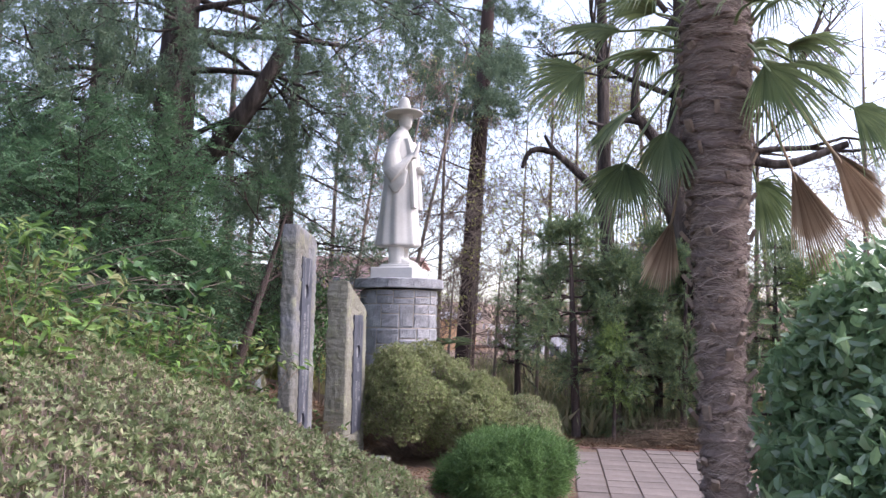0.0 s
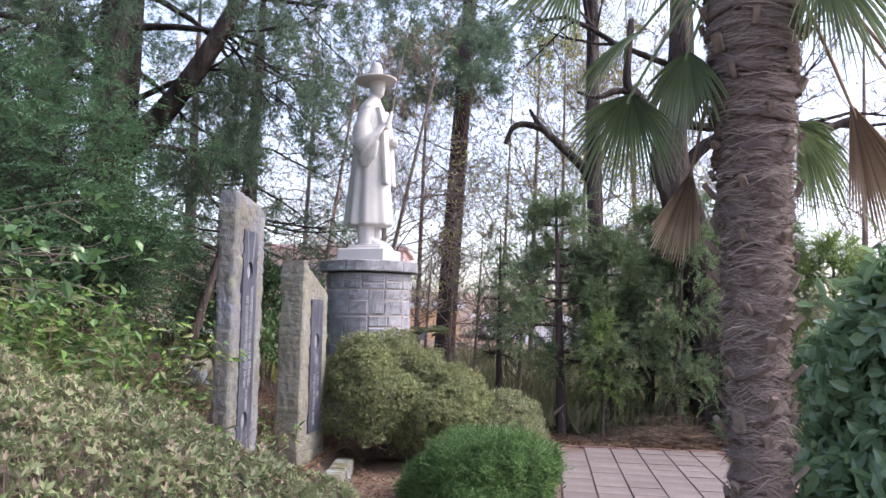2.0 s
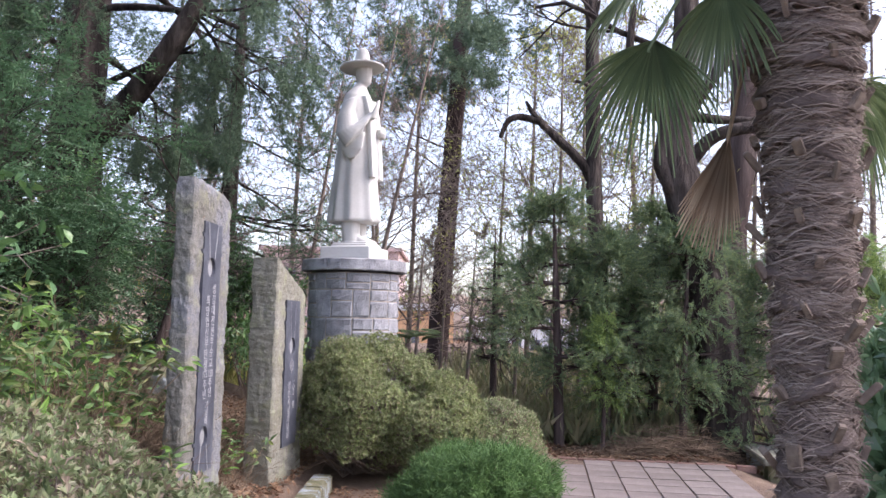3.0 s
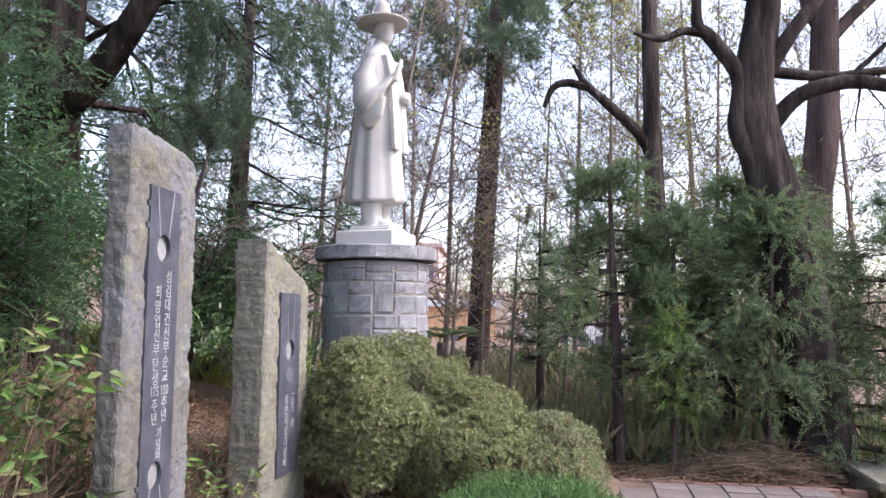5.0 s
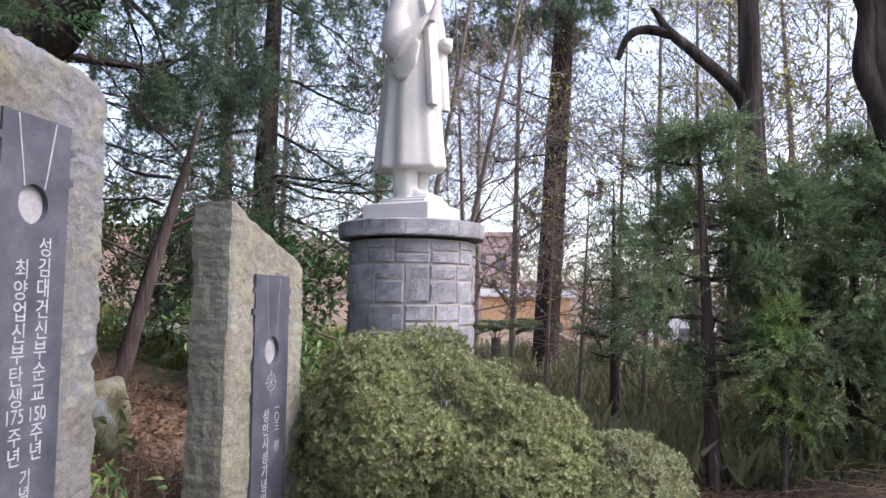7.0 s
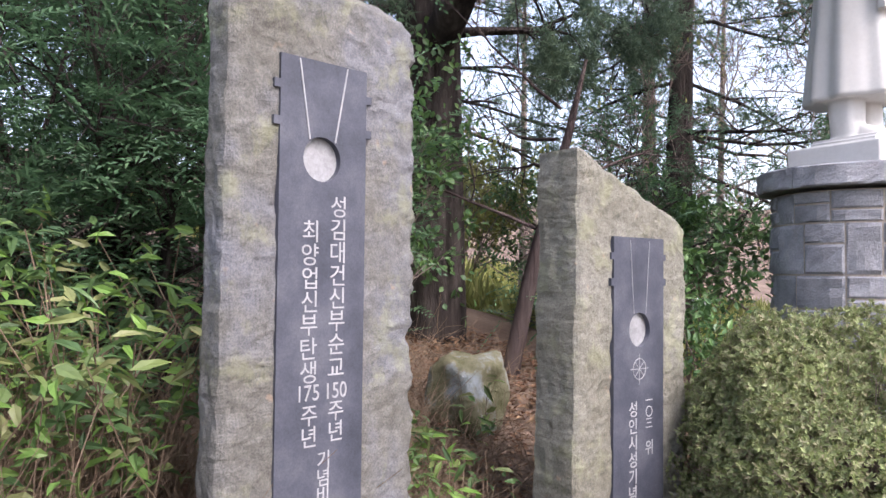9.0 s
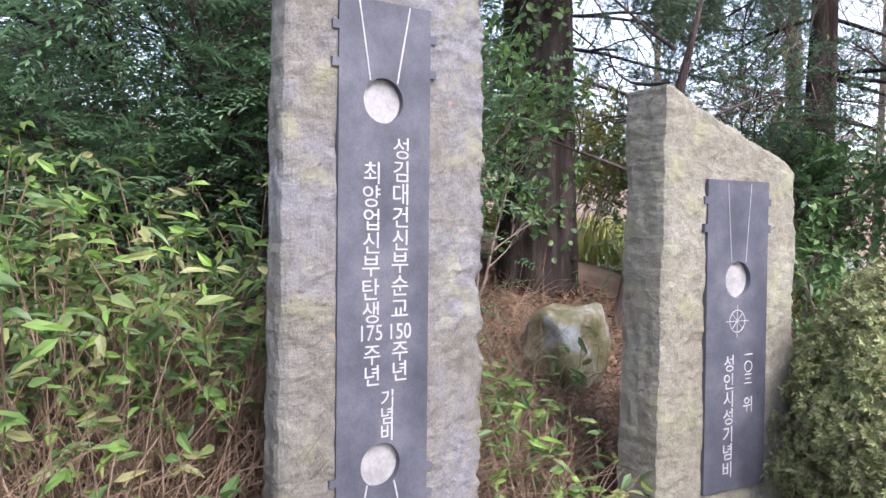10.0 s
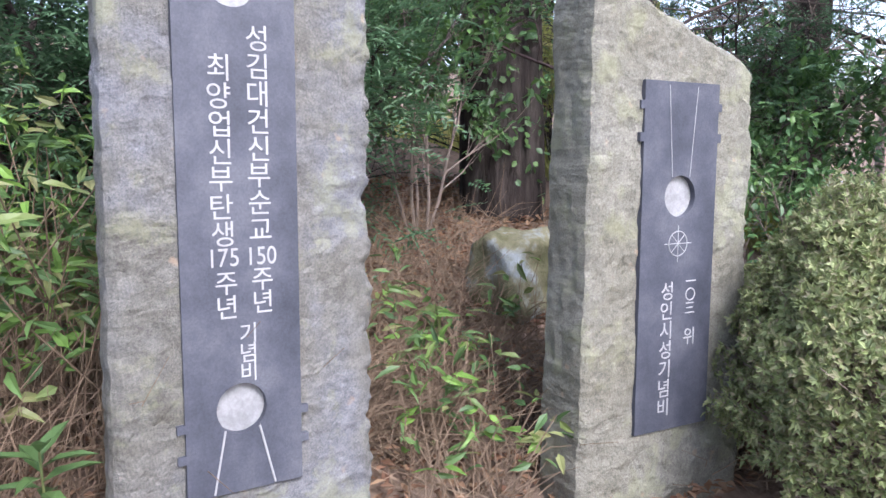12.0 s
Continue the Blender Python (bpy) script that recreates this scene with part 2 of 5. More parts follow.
M_STUB = surface("palm_stub", [(0.3, (0.12, 0.09, 0.075)), (0.7, (0.27, 0.215, 0.175))], 12, 60, 0.9, 0.15)
M_L_HEDGE = leaf_mat("azalea_leaf", [(0.11, 0.15, 0.065), (0.19, 0.24, 0.11), (0.25, 0.28, 0.15), (0.31, 0.22, 0.18), (0.31, 0.35, 0.19), (0.21, 0.27, 0.12)], 0.5, 0.35, 0.3)
M_L_MOUND = leaf_mat("azalea_leaf_dark", [(0.12, 0.15, 0.07), (0.22, 0.26, 0.12), (0.28, 0.25, 0.16), (0.3, 0.35, 0.16), (0.19, 0.24, 0.09)], 0.5, 0.35, 0.35, 4.0)
M_L_JUNIPER = leaf_mat("juniper_leaf", [(0.06, 0.115, 0.045), (0.1, 0.185, 0.065), (0.15, 0.26, 0.09)], 0.6, 0.2, 0.35)
M_L_BAMBOO = leaf_mat("bamboo_leaf", [(0.06, 0.11, 0.045), (0.085, 0.155, 0.052), (0.18, 0.32, 0.065), (0.07, 0.125, 0.05), (0.11, 0.19, 0.06), (0.22, 0.22, 0.1), (0.14, 0.25, 0.06)], 0.45, 0.35, 0.35, 3.0)
M_L_YEW = leaf_mat("yew_leaf", [(0.06, 0.12, 0.065), (0.085, 0.165, 0.085), (0.115, 0.205, 0.105)], 0.5, 0.35, 0.35)
M_L_PINE = leaf_mat("cedar_needle", [(0.085, 0.13, 0.095), (0.12, 0.18, 0.12), (0.16, 0.22, 0.14)], 0.6, 0.25, 0.45)
M_L_CYPRESS = leaf_mat("cypress_leaf", [(0.1, 0.16, 0.1), (0.15, 0.215, 0.125), (0.21, 0.29, 0.15), (0.17, 0.21, 0.13), (0.27, 0.35, 0.15)], 0.6, 0.25, 0.45)
M_L_CYPRESS_TIP = leaf_mat("fresh_cypress_leaf", [(0.13, 0.2, 0.09), (0.2, 0.29, 0.1), (0.3, 0.4, 0.13)], 0.6, 0.25, 0.4)
M_L_BROAD = leaf_mat("broad_leaf", [(0.13, 0.22, 0.12), (0.18, 0.29, 0.155), (0.24, 0.36, 0.2)], 0.22, 1.0, 0.45)
M_L_PALM = leaf_mat("palm_leaf", [(0.13, 0.18, 0.1), (0.18, 0.24, 0.13), (0.23, 0.29, 0.15)], 0.42, 0.4, 0.35)
M_L_DEAD = leaf_mat("dead_palm_leaf", [(0.24, 0.17, 0.12), (0.36, 0.27, 0.2), (0.45, 0.36, 0.27)], 0.75, 0.2, 0.25)
M_L_SPRING = leaf_mat("young_leaf", [(0.3, 0.34, 0.12), (0.4, 0.42, 0.14), (0.3, 0.27, 0.13)], 0.6, 0.25, 0.5)
M_L_LITTER = leaf_mat("leaf_litter", [(0.12, 0.062, 0.042), (0.19, 0.11, 0.07), (0.27, 0.18, 0.115), (0.15, 0.085, 0.056)], 0.85, 0.15, 0.1)
M_L_FIBRE = leaf_mat("loose_fibre", [(0.09, 0.067, 0.06), (0.2, 0.157, 0.143), (0.34, 0.275, 0.25), (0.14, 0.108, 0.098), (0.46, 0.39, 0.355)], 0.9, 0.1, 0.1, 5.0)
M_L_GRASS = leaf_mat("far_grass", [(0.3, 0.33, 0.12), (0.42, 0.44, 0.15), (0.48, 0.45, 0.2)], 0.7, 0.2, 0.45)
M_L_STRAW = leaf_mat("straw_grass", [(0.26, 0.25, 0.15), (0.36, 0.33, 0.21), (0.28, 0.31, 0.16), (0.42, 0.38, 0.27)], 0.75, 0.2, 0.4)
M_L_IVY = leaf_mat("ivy_leaf", [(0.06, 0.13, 0.05), (0.1, 0.19, 0.07), (0.15, 0.27, 0.08)], 0.35, 0.5, 0.3)


# ---- ground ----
def ground_z(x, y):
    x, y = np.asarray(x, float), np.asarray(y, float)
    edge = np.interp(y, [-3, 5.2, 6.2, 8.5, 11, 14], [-0.15, -0.15, -0.62, -0.62, -0.4, -1.5])
    base = np.interp(y, [-3, 5, 7, 14], [0.12, 0.12, 0.2, 0.2])
    d = np.clip(edge - x, 0, None)
    hill = np.where(d > 0, base * np.clip(d / 0.12, 0, 1) + np.interp(d, [0, 0.35, 1.5, 3.2, 6, 12], [0, 0.0, 0.5, 0.9, 1.5, 1.9]), 0)
    far = np.clip((y - 10.5) / 5.0, 0, 1)
    hill = hill * (1 - far * far * (3 - 2 * far) * 0.75)
    right = -0.38 * np.clip((x - 3.55) / 1.2, 0, 1) * np.clip((y - 5) / 3, 0, 1)
    bed = 0.1 * np.clip((1.15 + 0.15 * (y - 7.2) - x) / 0.2, 0, 1) * np.clip((y - 6.75) / 0.12, 0, 1) * np.clip((12 - y) / 1, 0, 1)
    back = np.clip((y - 12) / 8, 0, 1) * 0.35
    far_hill = np.clip((-x - 9) * 0.2, 0, 9) + np.clip((y - 60) * 0.06, 0, 7)
    fade = np.clip(1 - (np.hypot(x, y - 6) - 40) / 60, 0.2, 1)
    return np.maximum(hill * fade, bed) + right + back * fade + far_hill - 0.012


def axis_steps(lo, hi, step, reach):
    mid = list(np.arange(lo, hi + step, step))
    a, s = [], step
    while (a[-1] if a else 0) < reach:
        s *= 1.35
        a.append((a[-1] if a else 0) + s)
    return np.array([lo - v for v in a[::-1]] + mid + [mid[-1] + v for v in a])


gx, gy = axis_steps(-7, 7, 0.1, 900), axis_steps(-3, 16, 0.1, 900)
GX, GY = np.meshgrid(gx, gy)
near = np.exp(-((np.hypot(GX, GY - 6) / 25) ** 2))
on_path = (GX > -0.5) & (GX < 4.0) & (GY < 10.6)
lump = np.array([noise.noise((float(a) * 2.1, float(b) * 2.1, 0.0)) for a, b in zip(GX.ravel(), GY.ravel())]).reshape(GX.shape)
GZ = ground_z(GX, GY) + lump * 0.03 * near * ~on_path + 0.006 * on_path
nx, ny = len(gx), len(gy)
idx = np.arange(nx * ny).reshape(ny, nx)
GF = np.stack([idx[:-1, :-1], idx[:-1, 1:], idx[1:, 1:], idx[1:, :-1]], -1).reshape(-1, 4)
tagged(link_mesh("ground", np_mesh("ground", np.stack([GX, GY, GZ], -1).reshape(-1, 3), GF, True), M_SOIL), "brown garden soil sloping up beside the path", "ground", kind="structure")


# ---- the two memorial stones ----
def fbm(x, y, z, s=1.0):
    return noise.fractal((x * s, y * s, z * s), 1.0, 2.0, 4)


def stone_slab(name, left, right, thick, top, recess, seed, taper=0.0):
    """A split-faced upright slab: y across, z up, x out of the front. recess: (y0, y1, z0, z1)."""
    cols, rows = 60, 170
    bm = bmesh.new()
    sheets = []
    for side in (0, 1):
        grid = []
        for j in range(rows + 1):
            v = j / rows
            line = []
            for i in range(cols + 1):
                u = i / cols
                z_top = top(u)
                z = v * z_top
                lean = taper * (1 - v)
                y0 = left - lean + 0.005 * fbm(seed, 0.3, z, 3.5) + 0.003 * fbm(seed, 4.3, z, 24)
                y1 = right + lean * 0.4 + 0.014 * fbm(seed + 7, 0.1, z, 4.0) + 0.018 * fbm(seed, 9.3, z, 13) + 0.009 * fbm(seed, 2.3, z, 40)
                y = y0 + (y1 - y0) * u
                rim = min(u, 1 - u, (1 - v) * 3) * (right - left)
                edge = min(rim / 0.03, 1.0)
                n = fbm(y + seed, z * 1.2, 3.1 * side, 4) * 0.017 + fbm(y, z * 1.2 + seed, 5 + side, 16) * 0.006
                if side == 0:
                    x = -0.004 - abs(n) * 0.9 - 0.016 * (1 - edge) ** 2
                    if recess[0] < y < recess[1] and recess[2] < z < recess[3]:
                        x = -0.028
                else:
                    x = -thick + n - 0.0 + 0.012 * (1 - edge) ** 2
                line.append(bm.verts.new((x, y, z + 0.01 * fbm(y, seed, x, 18) * (v > 0.97))))
            grid.append(line)
        sheets.append(grid)
        for j in range(rows):
            for i in range(cols):
                bm.faces.new((grid[j][i], grid[j][i + 1], grid[j + 1][i + 1], grid[j + 1][i]))
    f, b = sheets
    # the narrow sides, with a few columns across the thickness
    def wall(a, c, sgn):
        prev, steps = a, 6
        for k in range(1, steps + 1):
            if k == steps:
                cur = c
            else:
                cur = []
                for p, q in zip(a, c):
                    co = p.co.lerp(q.co, k / steps)
                    co.y += sgn * (0.003 + 0.006 * fbm(co.x * 2 + seed, co.z, 2.0, 14))
                    cur.append(bm.verts.new(co))
            for m in range(len(a) - 1):
                bm.faces.new((prev[m], cur[m], cur[m + 1], prev[m + 1]))
            prev = cur
    wall([r[0] for r in f], [r[0] for r in b], -1)
    wall([r[-1] for r in f], [r[-1] for r in b], 1)
    for i in range(cols):
        bm.faces.new((f[-1][i], f[-1][i + 1], b[-1][i + 1], b[-1][i]))
        bm.faces.new((f[0][i], f[0][i + 1], b[0][i + 1], b[0][i]))
    return bm


def panel_with_holes(outline, holes, depth, x_front):
    """A dark panel: outline [(y,z)], round holes [(y,z,r)], pushed back by depth."""
    bm = bmesh.new()
    loops = [outline] + [[(cy + r * math.cos(a), cz + r * math.sin(a)) for a in np.linspace(0, 2 * math.pi, 40, endpoint=False)] for cy, cz, r in holes]
    edges = []
    for lp in loops:
        vs = [bm.verts.new((x_front, y, z)) for y, z in lp]
        edges += [bm.edges.new((vs[i], vs[(i + 1) % len(vs)])) for i in range(len(vs))]
    bmesh.ops.triangle_fill(bm, edges=edges, use_beauty=True)
    r = bmesh.ops.extrude_face_region(bm, geom=bm.faces[:])
    bmesh.ops.translate(bm, verts=[g for g in r["geom"] if isinstance(g, bmesh.types.BMVert)], vec=(-depth, 0, 0))
    return bm


def box(bm, x0, x1, y0, y1, z0, z1, bevel=0.0):
    r = bmesh.ops.create_cube(bm, size=1.0)
    bmesh.ops.scale(bm, verts=r["verts"], vec=(x1 - x0, y1 - y0, z1 - z0))
    bmesh.ops.translate(bm, verts=r["verts"], vec=((x0 + x1) / 2, (y0 + y1) / 2, (z0 + z1) / 2))
    if bevel:
        es = list({e for v in r["verts"] for e in v.link_edges})
        bmesh.ops.bevel(bm, geom=es, offset=bevel, segments=2, affect="EDGES")


def disc_bm(y, z, r, x):
    bm = bmesh.new()
    bmesh.ops.create_circle(bm, cap_ends=True, segments=40, radius=r)
    bmesh.ops.rotate(bm, verts=bm.verts[:], matrix=Matrix.Rotation(radians(90), 3, "Y"))
    bmesh.ops.translate(bm, verts=bm.verts[:], vec=(x, y, z))
    for v in bm.verts:
        v.co.x += 0.002 * fbm(v.co.y, v.co.z, 1.0, 30)
    r2 = bmesh.ops.extrude_face_region(bm, geom=bm.faces[:])
    bmesh.ops.translate(bm, verts=[g for g in r2["geom"] if isinstance(g, bmesh.types.BMVert)], vec=(-0.004, 0, 0))
    return bm


def tabbed_outline(y0, y1, z0, z1, tabs, out=0.02):
    """A rectangle with small square keys that stand out on both sides at the heights given as (za, zb)."""
    pts = [(y0, z0), (y1, z0)]
    for a, b in tabs:
        pts += [(y1, a), (y1 + out, a), (y1 + out, b), (y1, b)]
    pts += [(y1, z1), (y0, z1)]
    for a, b in reversed(tabs):
        pts += [(y0, b), (y0 - out, b), (y0 - out, a), (y0, a)]
    return pts


def lettering(text, y, z_top, pitch, size, x, parent, squeeze=1.0):
    """Characters one below another, each a mesh of its own."""
    for k, ch in enumerate(text):
        cu = bpy.data.curves.new("letter", "FONT")
        cu.body, cu.size, cu.extrude, cu.offset = ch, size, 0.0015, size * 0.001
        cu.align_x, cu.align_y = "CENTER", "CENTER"
        tmp = bpy.data.objects.new("tmp", cu)
        scene.collection.objects.link(tmp)
        me = bpy.data.meshes.new_from_object(tmp.evaluated_get(bpy.context.evaluated_depsgraph_get()))
        bpy.data.objects.remove(tmp)
        bpy.data.curves.remove(cu)
        if not len(me.vertices):
            continue
        co = np.zeros(len(me.vertices) * 3)
        me.vertices.foreach_get("co", co)
        co = co.reshape(-1, 3)
        mid = (co.min(0) + co.max(0)) / 2
        out = np.stack([x + co[:, 2], y + (co[:, 0] - mid[0]) * squeeze, z_top - pitch * (k + 0.5) + (co[:, 1] - mid[1])], -1)
        me.vertices.foreach_set("co", out.ravel())
        me.name = "letter"
        link_mesh("letter", me, M_INLAY, parent)


def cord(points, parent, r=0.003):
    V, F, _ = limb(points, [r] * len(points), 5)
    link_mesh("inlaid_line", np_mesh("inlaid_line", V, F), M_INLAY, parent)


# tall stone
S1 = empty("memorial_stone", (-1.095, 6.53, 0.2), "tall rough grey granite memorial stone with dark lettered panel", "memorial stone", "memorial stones")
S1.matrix_basis = pose(-1.105, 6.53, 0.2, 0, 0, -2.5)
Z1 = 0.2
body = stone_slab("stone_body", 0.05, 0.72, 0.14, lambda u: 2.17 + 0.012 * math.sin(u * 5 + 1) - 0.07 * max(0, (u - 0.7) / 0.3) ** 2, (0.225, 0.485, 0.37, 1.9), 1.7, 0.02)
S1B = part("stone_body", body, M_GRANITE, S1, "rough split grey granite")
pan1 = panel_with_holes(tabbed_outline(0.2, 0.507, 0.34, 1.925, [(0.44, 0.462), (0.52, 0.542), (1.72, 1.745), (1.825, 1.85)]), [(0.345, 1.636, 0.066), (0.345, 0.562, 0.066)], 0.026, 0.003)
P1 = part("panel", pan1, M_SLATE, S1, "dark grey slate panel with pale Korean lettering")
for cz in (1.636, 0.562):
    part("recessed_disc", disc_bm(0.345, cz, 0.068, -0.018), M_DISC, P1, "pale mottled stone disc")
cord([(0.0045, 0.262, 1.92), (0.0045, 0.3, 1.69)], P1)
cord([(0.0045, 0.432, 1.92), (0.0045, 0.39, 1.69)], P1)
cord([(0.0045, 0.3, 0.51), (0.0045, 0.268, 0.345)], P1)
cord([(0.0045, 0.39, 0.51), (0.0045, 0.43, 0.345)], P1)
lettering("성김대건신부순교", 0.405, 1.535, 0.068, 0.07, 0.0035, P1)
lettering("최양업신부탄생", 0.307, 1.458, 0.068, 0.07, 0.0035, P1)
for yy, word in ((0.405, "150"), (0.307, "175")):
    for k, ch in enumerate(word):
        lettering(ch, yy + (k - 1) * 0.028, 0.99, 0.068, 0.066, 0.0035, P1, 0.85)
lettering("주년", 0.407, 0.924, 0.058, 0.066, 0.0035, P1)
lettering("주년", 0.313, 0.92, 0.06, 0.066, 0.0035, P1)
lettering("기념비", 0.365, 0.784, 0.051, 0.056, 0.0035, P1)

# short stone
S2 = empty("memorial_stone", (-0.885, 7.95, 0.15), "short weathered granite memorial stone with sloping top and dark panel", "memorial stone", "memorial stones")
S2.matrix_basis = pose(-0.888, 7.955, 0.15, 0, 0, -7)


def slope_top(u):
    return 1.845 - 0.25 * min(1.0, max(0.0, (u - 0.02) / 0.93)) ** 0.9 - 0.05 * max(0, (u - 0.93) / 0.07)


S2B = part("stone_body", stone_slab("stone_body", 0.0, 0.72, 0.23, slope_top, (0.22, 0.5, 0.36, 1.49), 4.2, 0.03), M_GRANITE_WARM, S2, "weathered warm grey granite")
pan2 = panel_with_holes(tabbed_outline(0.195, 0.532, 0.33, 1.512, [(1.315, 1.345), (1.42, 1.447)], 0.016), [(0.365, 1.135, 0.07)], 0.026, 0.003)
P2 = part("panel", pan2, M_SLATE, S2, "dark blue-grey slate panel with pale lettering")
part("recessed_disc", disc_bm(0.365, 1.135, 0.072, -0.018), M_DISC, P2, "pale mottled stone disc")
lettering("성인시성기념비", 0.32, 0.85, 0.0675, 0.068, 0.0035, P2)
lettering("一〇三", 0.43, 0.868, 0.047, 0.05, 0.0035, P2)
lettering("위", 0.43, 0.684, 0.068, 0.066, 0.0035, P2)
# wheel of eight spokes under the disc
wheel = [(0.0045, 0.362 + 0.042 * math.cos(a), 0.976 + 0.042 * math.sin(a)) for a in np.linspace(0, 2 * math.pi, 25)]
cord(wheel, P2, 0.0018)
for k in range(4):
    c, q = math.cos(k * math.pi / 4) * (0.062 if k % 2 == 0 else 0.042), math.sin(k * math.pi / 4) * (0.062 if k % 2 == 0 else 0.042)
    cord([(0.0045, 0.362 - c, 0.976 - q), (0.0045, 0.362 + c, 0.976 + q)], P2, 0.0016)
cord([(0.0045, 0.3, 1.5), (0.0045, 0.325, 1.2)], P2, 0.0012)
cord([(0.0045, 0.43, 1.5), (0.0045, 0.405, 1.2)], P2, 0.0012)


# ---- pedestal and statue ----
PX, PY = -0.665, 10.85
ped = empty("pedestal", (PX, PY, 0.15), "round pedestal of rough grey granite blocks under a statue", "pedestal")


def arc_block(a0, a1, z0, z1, r0, r1, seed, steps=6):
    """A rough-faced block of a round wall, between two angles and two heights."""
    bm = bmesh.new()
    us = [0.0, 0.05] + [0.05 + 0.9 * i / (steps - 2) for i in range(1, steps - 2)] + [0.95, 1.0]
    vs = [0.0, 0.08, 0.36, 0.64, 0.92, 1.0]
    n, m = len(us) - 1, len(vs) - 1
    front = [[None] * (n + 1) for _ in range(m + 1)]
    for j in range(m + 1):
        for i in range(n + 1):
            a, z = a0 + (a1 - a0) * us[i], z0 + (z1 - z0) * vs[j]
            rim = i in (0, n) or j in (0, m)
            r = r1 - 0.006 if rim else r1 + 0.002 + 0.016 * fbm(a * 0.6 + seed, z, seed, 11)
            front[j][i] = bm.verts.new((r * math.cos(a), r * math.sin(a), z))
    for j in range(m):
        for i in range(n):
            bm.faces.new((front[j][i], front[j][i + 1], front[j + 1][i + 1], front[j + 1][i]))
    ring = [front[0][i] for i in range(n + 1)] + [front[j][n] for j in range(1, m + 1)] + [front[m][i] for i in range(n - 1, -1, -1)] + [front[j][0] for j in range(m - 1, 0, -1)]
    back = [bm.verts.new((v.co.x * r0 / math.hypot(v.co.x, v.co.y), v.co.y * r0 / math.hypot(v.co.x, v.co.y), v.co.z)) for v in ring]
    for i in range(len(ring)):
        k = (i + 1) % len(ring)
        bm.faces.new((ring[k], ring[i], back[i], back[k]))
    return bm


core = bmesh.new()
bmesh.ops.create_cone(core, cap_ends=True, segments=64, radius1=0.512, radius2=0.512, depth=1.88)
bmesh.ops.translate(core, verts=core.verts[:], vec=(0, 0, 0.94))
part("mortar_core", core, M_MORTAR, ped, "tan mortar joints")
prng = random.Random(5)
z = 0.0
J = 0.011
while z < 1.86:
    band = min(prng.uniform(0.3, 0.38), 1.88 - z)
    if 1.88 - z - band < 0.15:
        band = 1.88 - z
    a = prng.uniform(0, 0.5)
    end = a + 2 * math.pi
    while a < end - 0.02:
        w = prng.uniform(0.34, 0.6)
        b = end if end - a - w < 0.3 else a + w
        cells = []
        if w < 0.43 and prng.random() < 0.6:
            cells.append((a, b, z, z + band))
        else:
            zm = z + band * prng.choice((0.4, 0.5, 0.6))
            for lo, hi in ((z, zm), (zm, z + band)):
                if prng.random() < 0.25 and b - a > 0.55:
                    am = a + (b - a) * prng.uniform(0.35, 0.65)
                    cells += [(a, am, lo, hi), (am, b, lo, hi)]
                else:
                    cells.append((a, b, lo, hi))
        for c0, c1, lo, hi in cells:
            part("block", arc_block(c0 + J, c1 - J, lo + 0.006, hi - 0.006, 0.45, 0.522, c0 * 3 + lo * 7), M_BLOCK, ped)
        a = b
    z += band
for k in range(5):
    a = k * 2 * math.pi / 5 + 0.55
    part("cap_stone", arc_block(a + 0.004, a + 2 * math.pi / 5 - 0.004, 1.9, 2.03, 0.02, 0.605, k * 2.1, 14), M_BLOCK, ped, "rough-edged granite capping stone")
top = bmesh.new()
bmesh.ops.create_cone(top, cap_ends=True, segments=48, radius1=0.585, radius2=0.58, depth=0.12)
bmesh.ops.translate(top, verts=top.verts[:], vec=(0, 0, 1.968))
part("cap_bed", top, M_BLOCK, ped)


def ring_loft(bm, rings, cap=True):
    """Closed loft through rings of equal length."""
    vr = [[bm.verts.new(p) for p in r] for r in rings]
    n = len(vr[0])
    for a, b in zip(vr, vr[1:]):
        for i in range(n):
            bm.faces.new((a[i], a[(i + 1) % n], b[(i + 1) % n], b[i]))
    if cap:
        bm.faces.new(vr[0][::-1])
        bm.faces.new(vr[-1])


def ell(cx, cy, z, rx, ry, n=48, fold=0.0, freq=9, ph=0.0, tilt=0.0):
    out = []
    for i in range(n):
        a = 2 * math.pi * i / n
        k = 1 + fold * (math.sin(freq * a + ph) + 0.5 * math.sin((freq * 2 - 5) * a + ph * 2.3))
        out.append((cx + rx * k * math.cos(a), cy + ry * k * math.sin(a), z + tilt * math.cos(a)))
    return out


